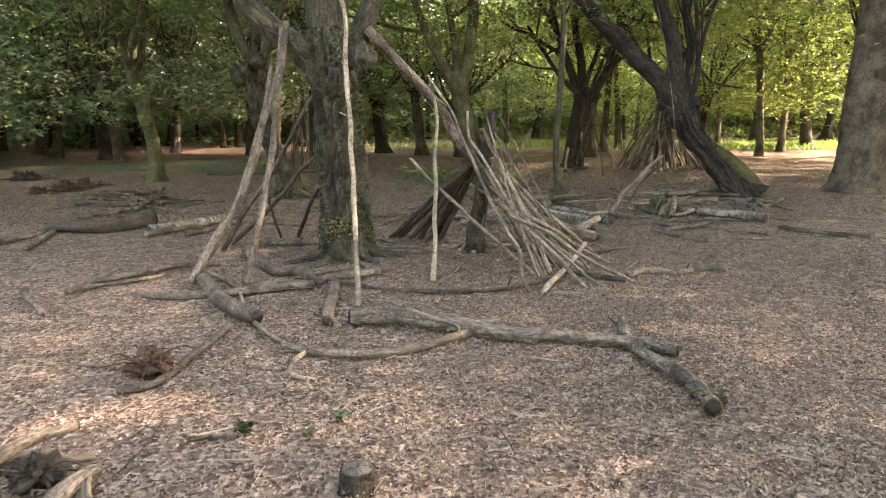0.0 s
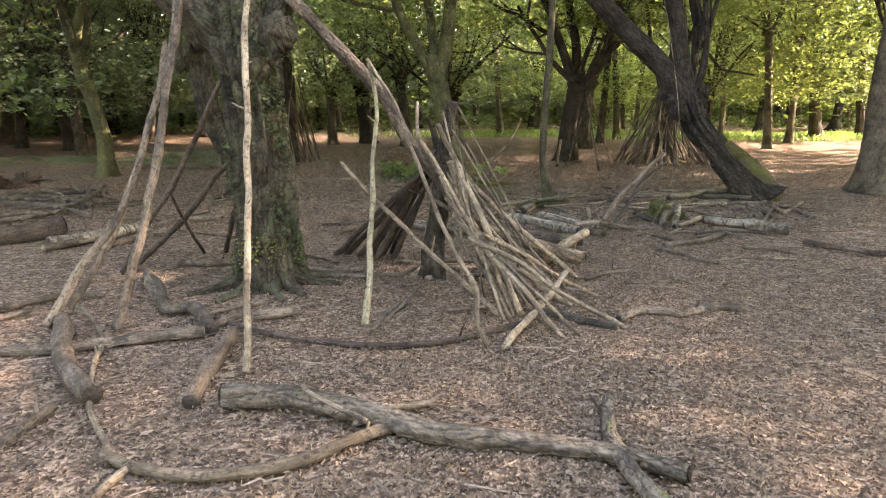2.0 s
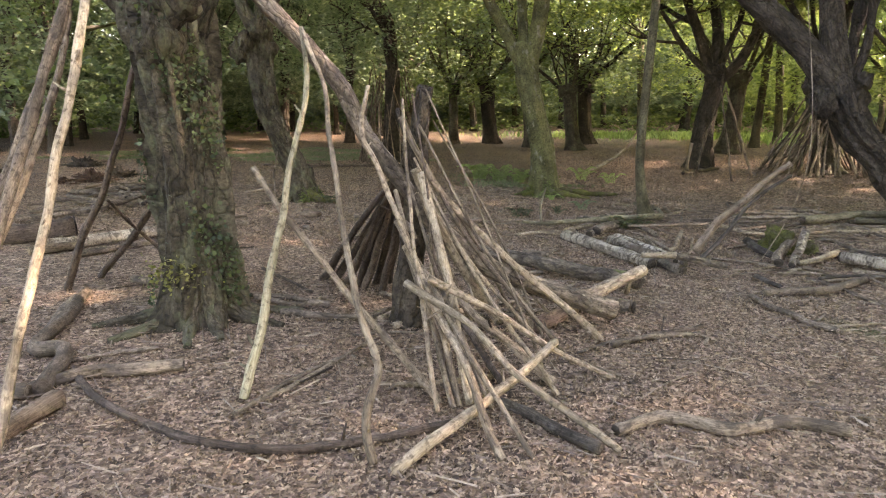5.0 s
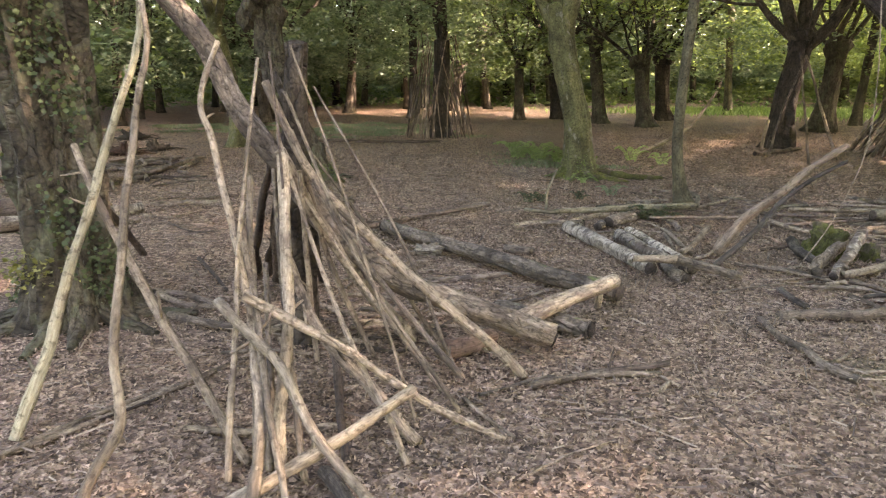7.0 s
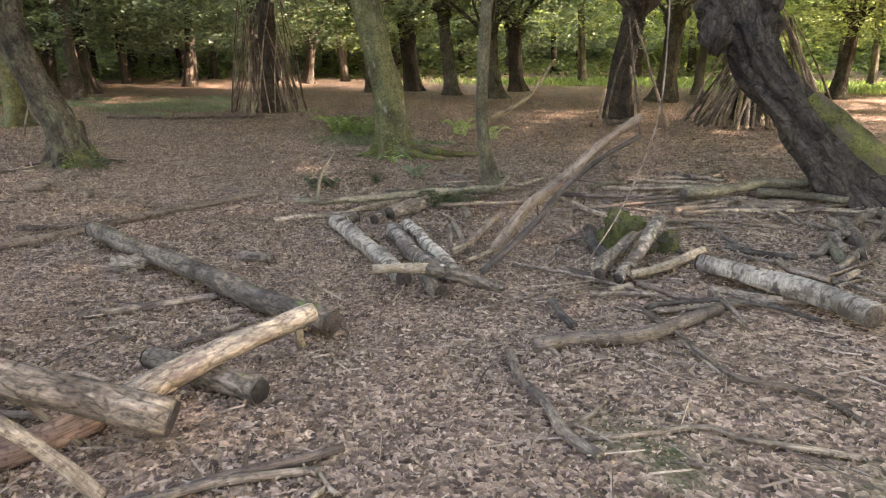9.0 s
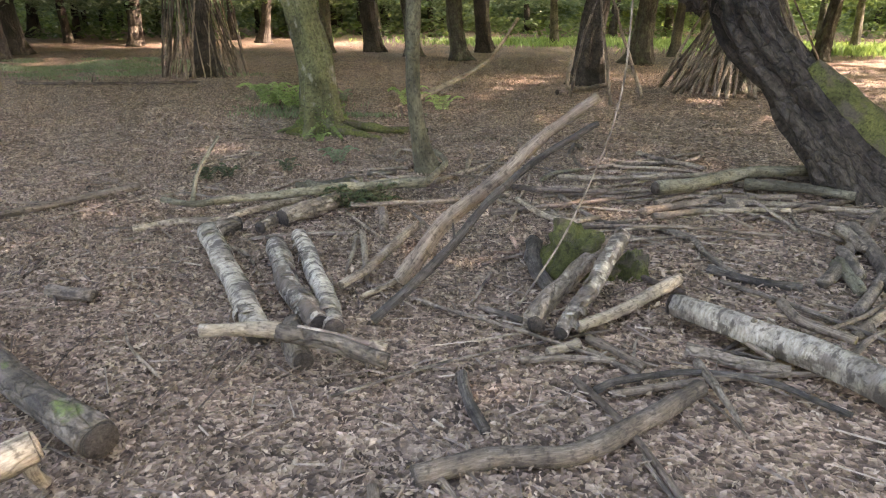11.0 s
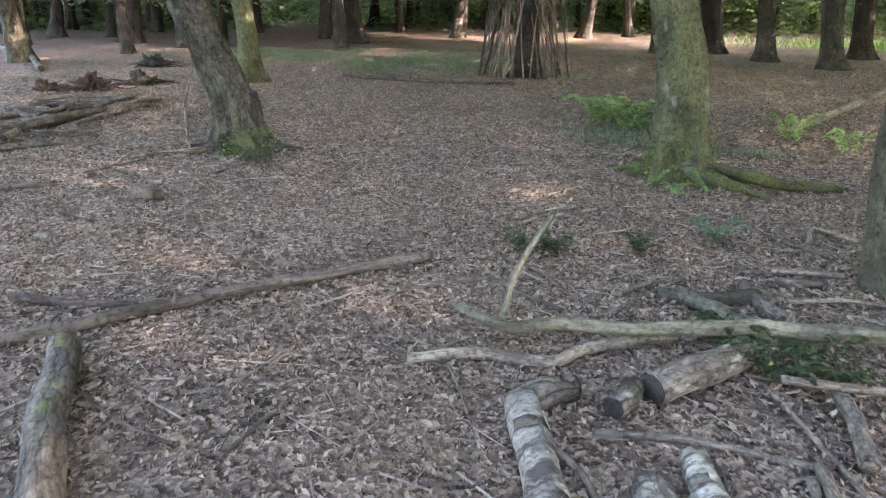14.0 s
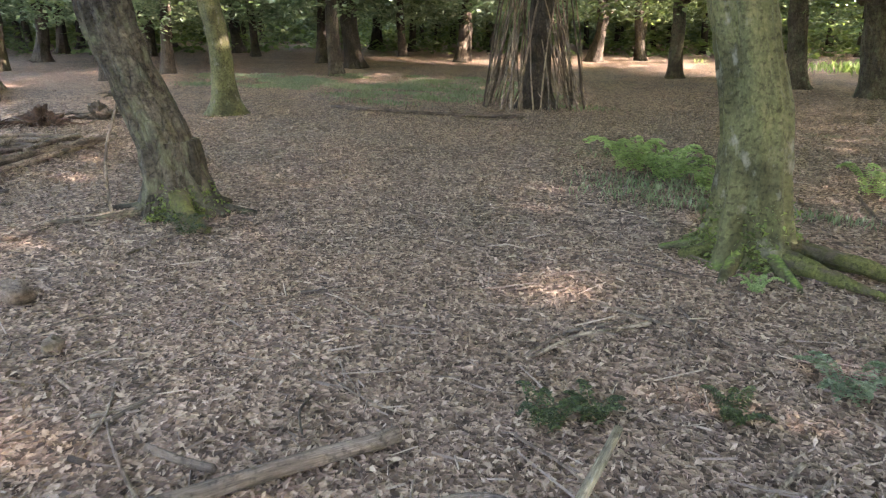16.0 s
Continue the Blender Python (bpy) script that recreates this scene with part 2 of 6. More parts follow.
def soil():
    m, nt, b = blank("leaf_litter_ground", 0.9)
    tc = nt.nodes.new("ShaderNodeTexCoord")
    v = tc.outputs["Object"]
    warp = nt.nodes.new("ShaderNodeTexNoise")
    warp.inputs["Scale"].default_value = 14
    nt.links.new(v, warp.inputs["Vector"])
    ad = nt.nodes.new("ShaderNodeVectorMath")
    ad.operation = "MULTIPLY_ADD"
    nt.links.new(warp.outputs["Color"], ad.inputs[0])
    ad.inputs[1].default_value = (0.05, 0.05, 0.0)
    nt.links.new(v, ad.inputs[2])
    vo = nt.nodes.new("ShaderNodeTexVoronoi")
    vo.inputs["Scale"].default_value = 40
    nt.links.new(ad.outputs["Vector"], vo.inputs["Vector"])
    sep = nt.nodes.new("ShaderNodeSeparateColor")
    nt.links.new(vo.outputs["Color"], sep.inputs["Color"])
    col = ramp(nt, sep.outputs["Red"], [(0.0, (0.045, 0.031, 0.023)), (0.4, (0.15, 0.107, 0.079)), (0.8, (0.27, 0.2, 0.15)), (1.0, (0.4, 0.315, 0.24))])
    col = mixed(nt, col, ramp(nt, noise_of(nt, v, 55, 5), [(0.3, (0.5, 0.48, 0.46)), (0.7, (1.3, 1.3, 1.3))]), 0.8, "MULTIPLY")
    col = mixed(nt, col, ramp(nt, noise_of(nt, v, 0.5, 4), [(0.35, (0.78, 0.8, 0.82)), (0.65, (1.12, 1.05, 1.0))]), 1.0, "MULTIPLY")
    col = mixed(nt, col, ramp(nt, noise_of(nt, v, 6, 6), [(0.35, (0.62, 0.6, 0.58)), (0.65, (1.22, 1.2, 1.18))]), 0.9, "MULTIPLY")
    col = mixed(nt, col, (0.05, 0.075, 0.025), ramp(nt, noise_of(nt, v, 0.35, 6), [(0.62, (0, 0, 0)), (0.72, (0.75, 0.75, 0.75))]))
    nt.links.new(col, b.inputs["Base Color"])
    bumped(nt, b, vo.outputs["Distance"], 0.8, 0.02)
    return m


SOIL = soil()

# ---- shapes ----


class Geo:
    """Gathers the points, faces and grain of one mesh."""

    def __init__(self):
        self.v, self.f, self.g = [], [], []

    def tube(self, pts, radii, sides=10, step=0.08, rough=0.06, flute=0.0, flare=0.0, wander=0.0, seed=0.0, caps=True, ridge=0.0):
        pts = [Vector(p) for p in pts]
        if len(pts) == 1:
            return self
        ext = [pts[0] * 2 - pts[1]] + pts + [pts[-1] * 2 - pts[-2]]
        path, rad = [], []
        n_seg = len(pts) - 1
        if len(radii) == 2:
            radii = [radii[0] + (radii[1] - radii[0]) * k / n_seg for k in range(n_seg + 1)]
        for k in range(n_seg):
            a, b, c, d = ext[k:k + 4]
            n = max(1, int((c - b).length / step))
            for j in range(n + (k == n_seg - 1)):
                t = j / n
                path.append(0.5 * (2 * b + (c - a) * t + (2 * a - 5 * b + 4 * c - d) * t * t + (3 * b - a - 3 * c + d) * t ** 3))
                rad.append(radii[k] + (radii[k + 1] - radii[k]) * t)
        up = None
        base, length = len(self.v), 0.0
        for k, p in enumerate(path):
            way = (path[min(k + 1, len(path) - 1)] - path[max(k - 1, 0)]).normalized()
            up = way.orthogonal().normalized() if up is None else (up - way * up.dot(way)).normalized()
            side = way.cross(up)
            length += (p - path[k - 1]).length if k else 0
            q = p + wander * rad[k] * Vector((noise.noise((length * 2.2, seed, 3)), noise.noise((length * 2.2, seed, 9)), 0.4 * noise.noise((length * 2.2, seed, 17))))
            for j in range(sides):
                a = 2 * math.pi * j / sides
                ca, sa = math.cos(a), math.sin(a)
                r = rad[k]
                e = 1 + rough * noise.noise((ca * 1.3 + seed, sa * 1.3, length * 4 / (r * 12 + 0.3))) + 0.5 * rough * noise.noise((ca * 3 + seed, sa * 3, length * 9))
                if flute:
                    e += flute * noise.noise((ca * 2.6, sa * 2.6 + seed, length * 0.55))
                    e += 0.4 * flute * noise.noise((ca * 6, sa * 6 + seed, length * 1.6))
                if ridge:
                    e += ridge * (abs(noise.noise((ca * 4.5 + 0.3 * length, sa * 4.5 + seed, length * 0.9))) + 0.6 * abs(noise.noise((ca * 10, sa * 10 + seed, length * 2.5))) - 0.4)
                if flare:
                    lob = max(0.0, noise.noise((ca * 1.9 + seed * 2, sa * 1.9, 0.3)) + 0.35)
                    e += flare * math.exp(-length / 0.22) * (0.35 + 1.6 * lob) + 0.3 * flare * math.exp(-length / 0.8)
                self.v.append(q + (up * ca + side * sa) * r * e)
                self.g.append((ca * r, sa * r, length))
        n = len(path)
        for k in range(n - 1):
            for j in range(sides):
                a, b = base + k * sides + j, base + k * sides + (j + 1) % sides
                self.f.append((a, b, b + sides, a + sides))
        if caps:
            for k, flip in ((0, True), (n - 1, False)):
                ring = [base + k * sides + j for j in range(sides)]
                self.v.append(path[k] + (path[k] - path[1 if k == 0 else n - 2]).normalized() * rad[k] * 0.12)
                self.g.append((0, 0, 0))
                c = len(self.v) - 1
                for j in range(sides):
                    a, b = ring[j], ring[(j + 1) % sides]
                    self.f.append((b, a, c) if flip else (a, b, c))
        return self

    def blob(self, c, size, seed=0.0, amount=0.35, rows=8, sides=14, freq=1.6, floor=None):
        base = len(self.v)
        for i in range(rows + 1):
            th = math.pi * i / rows
            for j in range(sides):
                ph = 2 * math.pi * j / sides
                d = Vector((math.sin(th) * math.cos(ph), math.sin(th) * math.sin(ph), math.cos(th)))
                e = 1 + amount * noise.noise(d * freq + Vector((seed, 0, 0))) + 0.4 * amount * noise.noise(d * freq * 3 + Vector((0, seed, 0)))
                p = Vector((c[0] + d.x * size[0] * e, c[1] + d.y * size[1] * e, c[2] + d.z * size[2] * e))
                if floor is not None:
                    p.z = max(p.z, floor)
                self.v.append(p)
                self.g.append(tuple(d * max(size)))
        for i in range(rows):
            for j in range(sides):
                a, b = base + i * sides + j, base + i * sides + (j + 1) % sides
                self.f.append((a, a + sides, b + sides, b))
        return self

    def mesh(self, name, smooth=True):
        me = bpy.data.meshes.new(name)
        me.from_pydata([tuple(p) for p in self.v], [], self.f)
        at = me.attributes.new("grain", "FLOAT_VECTOR", "POINT")
        at.data.foreach_set("vector", np.array(self.g, dtype=np.float32).ravel())
        if smooth:
            me.polygons.foreach_set("use_smooth", [True] * len(me.polygons))
        me.update()
        return me


def part(name, shape, material, parent=None, label=""):
    me = shape.mesh(name) if isinstance(shape, Geo) else shape
    me.materials.append(material)
    ob = new(name, me)
    ob.parent = parent
    return tagged(ob, label)


def quads(name, p):
    """A mesh of loose four-cornered pieces, from an array n x 4 x 3."""
    n = len(p)
    me = bpy.data.meshes.new(name)
    me.vertices.add(n * 4)
    me.vertices.foreach_set("co", p.astype(np.float32).ravel())
    me.loops.add(n * 4)
    me.loops.foreach_set("vertex_index", np.arange(n * 4, dtype=np.int32))
    me.polygons.add(n)
    me.polygons.foreach_set("loop_start", np.arange(0, n * 4, 4, dtype=np.int32))
    me.update(calc_edges=True)
    return me


def leaves(rng, centre, size, tilt=0.5, width=0.55, normal=None):
    """Pointed leaves, folded a little along the rib. centre n x 3, size n."""
    n = len(centre)
    a = rng.uniform(0, 2 * math.pi, n)
    ax = np.stack([np.cos(a), np.sin(a), rng.normal(0, tilt, n)], 1)
    ax /= np.linalg.norm(ax, axis=1)[:, None]
    nz = np.stack([rng.normal(0, tilt, n), rng.normal(0, tilt, n), np.ones(n)], 1) if normal is None else normal + rng.normal(0, tilt, (n, 3))
    sd = np.cross(nz, ax)
    sd /= np.linalg.norm(sd, axis=1)[:, None]
    up = np.cross(ax, sd)
    s = size[:, None]
    fold = rng.uniform(0.0, 0.3, n)[:, None] * s
    p = np.stack([centre - ax * s * 0.5, centre + sd * s * width * 0.5 - ax * s * 0.05 + up * fold, centre + ax * s * 0.5, centre - sd * s * width * 0.5 - ax * s * 0.05 + up * fold * 0.3], 1)
    return p


def sprays(rng, hubs, each, spread, size, droop=0.12):
    """Flat, layered sprays of leaves round the hubs."""
    n = len(hubs) * each
    c = np.repeat(np.asarray(hubs, float), each, 0)
    r = spread * np.sqrt(rng.uniform(0, 1, n)) * np.repeat(rng.uniform(0.6, 1.3, len(hubs)), each)
    a = rng.uniform(0, 2 * math.pi, n)
    sl = np.repeat(rng.normal(0, 0.22, (len(hubs), 2)), each, 0)
    dx, dy = r * np.cos(a), r * np.sin(a)
    c = c + np.stack([dx, dy, dx * sl[:, 0] + dy * sl[:, 1] - droop * r * r + rng.normal(0, 0.07, n)], 1)
    return leaves(rng, c, rng.uniform(0.6, 1.25, n) * size, 0.4, 0.62)


def flake(rnd, at, way, r):
    """A curl of peeling bark that lifts off a limb along one edge."""
    g = Geo()
    side = way.orthogonal().normalized()
    side.rotate(Matrix.Rotation(rnd.uniform(0, 6.28), 3, way))
    if side.z < -0.2:
        side = -side
    over = way.cross(side)
    span, length, lift = rnd.uniform(0.5, 1.3), rnd.uniform(0.02, 0.07), rnd.uniform(0.006, 0.022)
    for i in range(6):
        t = i / 5
        a = span * (t - 0.5)
        rad = r + lift * t * t + 0.002
        for w in (-0.5, 0.5):
            ragged = length * w * rnd.uniform(0.7, 1.2)
            for up in (0.0, 0.0022):
                g.v.append(at + (side * math.cos(a) + over * math.sin(a)) * (rad + up) + way * ragged)
                g.g.append((math.cos(a) * r, math.sin(a) * r, ragged + at.x))
    for i in range(5):
        n = 4 * i
        g.f += [(n, n + 2, n + 6, n + 4), (n + 1, n + 5, n + 7, n + 3), (n, n + 4, n + 5, n + 1), (n + 2, n + 3, n + 7, n + 6)]
    g.f += [(0, 1, 3, 2), (20, 22, 23, 21)]
    return g


STICKS = {}
LABELS = {"GREY": "weathered grey dead branch on leaf litter", "PALE": "pale barkless dead branch on leaf litter", "PEELED": "stripped pale dead branch on leaf litter"}


def stick(name, pts, r0, r1, material, label=""):
    """A pole, branch or log: a body with knots and stubs, and end faces where it is thick."""
    k = len(STICKS)
    if name == "pole":
        r0, r1 = 0.86 * r0, 0.86 * r1
    rnd = random.Random(k)
    g, shoots_off = Geo(), []
    thick = max(r0, r1)
    sides = 22 if thick > 0.04 else 11 if thick > 0.025 else 7
    pts = [Vector(p) for p in pts]
    if len(pts) == 2:
        pts.insert(1, (pts[0] + pts[1]) / 2 + Vector((rnd.uniform(-1, 1), rnd.uniform(-1, 1), rnd.uniform(0, 0.4))) * min(0.015, thick * 0.5))
    total = sum((b - a).length for a, b in zip(pts, pts[1:]))
    g.tube(pts, (r0, r1), sides, max(0.03, thick * 1.1), 0.2 if thick > 0.05 else 0.26, wander=1.0 if thick < 0.05 else 0.4, seed=k * 1.37,
           ridge=0.14 if thick > 0.04 and material in (LOGBROWN, LOGDARK, DARK, BARK, GREY, BIRCHOLD) else 0.0)
    for _ in range(int(total / 0.55) if thick > 0.012 else 0):
        i = rnd.randrange(len(pts) - 1)
        f = rnd.uniform(0.15, 0.9)
        p = pts[i].lerp(pts[i + 1], f)
        r = r0 + (r1 - r0) * (i + f) / (len(pts) - 1)
        way = (pts[i + 1] - pts[i]).normalized()
        out = way.orthogonal()
        out.rotate(Matrix.Rotation(rnd.uniform(0, 6.28), 3, way))
        out = (out.normalized() + way * rnd.uniform(0.1, 0.9) + Vector((0, 0, 0.3))).normalized()
        far = r + rnd.choice((0.012, 0.02, 0.05, 0.12) if thick < 0.045 else (0.006, 0.012)) * rnd.uniform(0.6, 1.2)
        if far - r > 0.045 and thick < 0.045:
            shoots_off.append(Geo().tube([p, p + out * far * 0.6, p + out * far + Vector((0, 0, rnd.uniform(-0.02, 0.03)))], (r * 0.42, r * 0.2), 6, 0.04, 0.25, seed=k + 0.5))
        else:
            g.tube([p, p + out * far], (r * 0.35, r * 0.18), 6, 0.05, 0.2, seed=k + 0.5)
    ob = part(name, g, material)
    for side in shoots_off:
        part("side_shoot", side, material, ob)
    tagged(ob, label or LABELS.get(material.name, "") or material.name.replace("_", " ") + " lying on leaf litter", "log" if "log" in name else "pole" if name == "pole" else "branch")
    if thick > 0.045:
        for p, q, r in ((pts[0], pts[1], r0), (pts[-1], pts[-2], r1)):
            way = (p - q).normalized()
            e = Geo().tube([p + way * (0.1 * r), p + way * (0.1 * r + 0.006)], (r * 0.93, r * 0.88), 14, 0.02, 0.12, seed=k * 2.1)
            part("end_face", e, ENDWOOD if material in (PEELED, PALE, LOGPALE, PINK) else ENDDARK, ob, "sawn pale end face" if material in (PEELED, PALE, LOGPALE, PINK) else "dark rotted end face")
    if material in (BIRCH, BIRCHOLD) and total > 0.5:
        for j in range(int(total * (9 if material is BIRCHOLD else 6))):
            i = rnd.randrange(len(pts) - 1)
            f = rnd.uniform(0.05, 0.95)
            at, way = pts[i].lerp(pts[i + 1], f), (pts[i + 1] - pts[i]).normalized()
            part("bark_flake", flake(rnd, at, way, (r0 + (r1 - r0) * (i + f) / (len(pts) - 1)) * 1.04), material, ob)
    STICKS[k] = ob
    return ob


# ---- ground ----
def ground():
    n = 260
    u = np.linspace(-1, 1, n)
    w = np.sign(u) * (18 * np.abs(u) + 380 * np.abs(u) ** 7)
    v = []
    for y in w:
        for x in w:
            h = 0.022 * noise.noise((x * 0.9, y * 0.9, 1)) + 0.012 * noise.noise((x * 2.7, y * 2.7, 5)) - 0.012
            v.append((x + 1.0, y + 10.0, h))
    f = [(j * n + i, j * n + i + 1, (j + 1) * n + i + 1, (j + 1) * n + i) for j in range(n - 1) for i in range(n - 1)]
    me = bpy.data.meshes.new("ground")
    me.from_pydata(v, [], f)
    me.polygons.foreach_set("use_smooth", [True] * len(me.polygons))
    me.materials.append(SOIL)
    return tagged(new("ground", me), "bare woodland floor of brown leaf litter", "ground", kind="structure")


ground()

# ---- trees ----
def shoots(g, rng, start, way, length, radius, depth, tips, seed):
    """A limb that climbs, bends and divides; the ends are gathered in tips."""
    p, d = Vector(start), Vector(way).normalized()
    pts, n = [p.copy()], 5
    for k in range(n):
        d = (d + Vector(rng.normal(0, 0.14, 3)) + Vector((0, 0, 0.07))).normalized()
        p = p + d * length / n
        pts.append(p.copy())
        if depth < 3 and k >= 1:
            tips.append(tuple(p))
    g.tube(pts, (radius, radius * 0.5), 9 if radius > 0.06 else 6, max(0.15, radius * 1.6), 0.12, seed=seed, wander=0.4)
    if depth:
        for j in range(2 + (depth > 1)):
            q = pts[2 + j] if j < 3 else pts[-1]
            o = (d + Vector(rng.normal(0, 0.75, 3)) + Vector((0, 0, 0.15))).normalized()
            shoots(g, rng, q, o, length * rng.uniform(0.5, 0.75), radius * 0.48, depth - 1, tips, seed + j + 1)
    else:
        tips.append(tuple(pts[-1]))


def tree(name, label, trunk, radii, limbs, bark, leaf, seed, crown=230, each=60, leaf_size=0.11, flute=0.12, flare=0.7, sides=26, depth=2, crown_low=3.6, burr=None, step=0.09, ridge=0.12, upper=20, roots=0, arms=(), root_high=1.0):
    """One tree: trunk with flared foot, limbs (start, way, length, radius) and a crown of leaf sprays; upper: sprays
    added for shade.
    """
    rng = np.random.default_rng(seed)
    base = Vector(trunk[0])
    ob = tagged(new(name), label, "tree")
    ob.location = base
    loc = [Vector(p) - base for p in trunk]
    loc[0].z -= 0.05
    g = Geo().tube(loc, radii, sides, step, 0.1, flute, flare, seed=seed * 0.71, ridge=ridge)
    if burr:
        for k in range(burr[3]):
            c = Vector(burr[:3]) - base + Vector(rng.normal(0, 0.16, 3))
            s = rng.uniform(0.09, 0.19)
            g.blob(c, (s, s, s * 1.15), seed + k, 0.45, 14, 20, 2.6)
    part("trunk", g, bark, ob)
    for k in range(roots):
        a = 2 * math.pi * (k + rng.uniform(-0.3, 0.3)) / roots
        w, r = Vector((math.cos(a), math.sin(a), 0)), radii[0]
        e = w * r * rng.uniform(2.0, 3.2) + Vector((rng.normal(0, 0.06), rng.normal(0, 0.06), 0.0))
        part("root", Geo().tube([w * r * 0.5 + Vector((0, 0, r * root_high)), w * r * 1.12 + Vector((0, 0, r * 0.35)), e], (r * 0.42, r * 0.1), 12, 0.03, 0.3, seed=seed + k, wander=0.5), bark, ob)
    tips = []
    for k, (path, r0, r1) in enumerate(arms):
        lg = Geo().tube([Vector(p) - base for p in path], (r0, r1), 18, 0.06, 0.14, 0.1, seed=seed + k * 1.9, ridge=0.12)
        part("limb", lg, bark, ob)
        lg = Geo()
        shoots(lg, rng, Vector(path[-1]) - base - Vector((0, 0, 0.1)), Vector(path[-1]) - Vector(path[-2]), 2.6, r1 * 0.8, 2, tips, seed + k)
        part("limb", lg, bark, ob)
    for k, (s, w, l, r) in enumerate(limbs):
        lg = Geo()
        shoots(lg, rng, Vector(s) - base, w, l, r, depth, tips, seed + k * 3.3)
        part("limb", lg, bark, ob)
    tips = [t for t in tips if t[2] > crown_low]
    if crown and tips:
        hubs = np.array(tips)[rng.integers(0, len(tips), crown)] + rng.normal(0, 0.85, (crown, 3))
        hubs[:, 2] = np.maximum(hubs[:, 2], crown_low)
        part("crown", quads("crown", sprays(rng, hubs, each, 0.9, leaf_size)), leaf, ob, "layered green leaf sprays")
        # large leaf cards added above the view to block the sun
        top = np.array(tips)[rng.integers(0, len(tips), upper)] + rng.normal(0, 1, (upper, 3)) * ((1.5 + upper / 90,) * 2 + (1.5,)) + (0, 0, 3.2)
        top[:, 2] = np.maximum(top[:, 2], 7.0)
        part("upper_crown", quads("upper_crown", sprays(rng, top, 26, 1.3, 0.36)), leaf, ob, "leaf canopy added high out of view for shade")
    return ob

# the ivied pollard, the lean-to's tree
ivied = tree("tree", "old fluted grey tree with ivy and a low fork", [(-1.2, 8.22, 0), (-1.2, 8.22, 0.8), (-1.24, 8.22, 1.6), (-1.3, 8.22, 2.25), (-1.36, 8.25, 2.7)], (0.24, 0.23, 0.235, 0.27, 0.2),
             [((-1.3, 8.4, 2.5), (0.0, 0.6, 0.9), 3.4, 0.1)],
             TRUNK, LEAF, 3, flute=0.42, flare=0.55, sides=72, step=0.035, ridge=0.42, burr=(-1.2, 8.15, 2.25, 4), crown_low=4.8, roots=9, root_high=2.2,
             arms=(([(-1.35, 8.2, 2.2), (-1.65, 8.16, 2.5), (-1.95, 8.12, 2.72), (-2.3, 8.08, 3.2), (-2.6, 8, 4.3)], 0.17, 0.1), ([(-1.34, 8.25, 2.4), (-1.4, 8.3, 3.2), (-1.45, 8.3, 4.6)], 0.2, 0.14), ([(-1.15, 8.25, 2.2), (-0.95, 8.3, 2.65), (-0.76, 8.35, 3.2), (-0.6, 8.4, 4.4)], 0.15, 0.1)))
rng = np.random.default_rng(5)
n = 5200
az, hz = rng.uniform(-2.6, 0.5, n), rng.uniform(0.15, 2.7, n)
keep = np.sin(az * 2.3 + hz * 1.1 + 1.2) + np.sin(hz * 5.1 + az * 2) + rng.normal(0, 0.5, n) + 0.35 * hz > 1.15
az, hz = az[keep], hz[keep]
rad = 0.275 + rng.uniform(0, 0.05, len(az)) + 0.1 * np.exp(-hz / 0.3)
out = np.stack([np.cos(az), np.sin(az), 0.25 * np.ones(len(az))], 1)
part("ivy", quads("ivy", leaves(rng, np.stack([rad * np.cos(az) - 0.04 * hz, rad * np.sin(az), hz], 1), rng.uniform(0.022, 0.046, len(az)), 0.4, 0.9, out)), IVY, ivied, "dark glossy ivy leaves climbing the bark")
c = np.array((-0.02, -0.32, 0.42)) + rng.normal(0, 1, (170, 3)) * (0.13, 0.04, 0.07)
part("sprout", quads("sprout", leaves(rng, c, rng.uniform(0.02, 0.05, 170), 0.7, 0.8)), YOUNG, ivied, "yellow-green tuft of young leaves")["kind"] = "stuff"

# named trees of the clearing
tree("tree", "leaning dark tree with a gnarled swollen head", [(-3.3, 14.65, 0), (-3.38, 14.62, 0.5), (-3.62, 14.55, 1.1), (-3.8, 14.5, 1.7), (-3.9, 14.5, 2.7)], (0.21, 0.18, 0.17, 0.18, 0.22),
     [((-3.8, 14.5, 2.6), (-0.55, -0.1, 0.8), 3.2, 0.13), ((-3.85, 14.5, 2.7), (0.1, 0.1, 1), 3.4, 0.12), ((-3.75, 14.5, 2.6), (0.5, -0.2, 0.7), 3.0, 0.1)],
     TRUNK, LEAF, 11, flute=0.3, flare=0.8, sides=64, step=0.035, ridge=0.34, roots=11, root_high=2.6, burr=(-3.85, 14.5, 2.6, 7), crown_low=4.2)
tree("tree", "slender curving tree with sunlit upper limbs", [(-7.95, 18.85, 0), (-7.95, 18.85, 0.9), (-8.05, 18.8, 1.7), (-8.2, 18.7, 2.6), (-8.3, 18.7, 3.1)], (0.185, 0.165, 0.165, 0.185, 0.16),
     [((-8.25, 18.7, 2.8), (-0.35, 0, 1), 3.6, 0.12), ((-8.3, 18.7, 3.0), (0.05, 0, 1), 3.6, 0.12), ((-8.25, 18.7, 2.8), (0.3, 0.1, 1), 3.6, 0.1)], TRUNKGREEN, LEAF, 13, upper=140, crown_low=4.8)
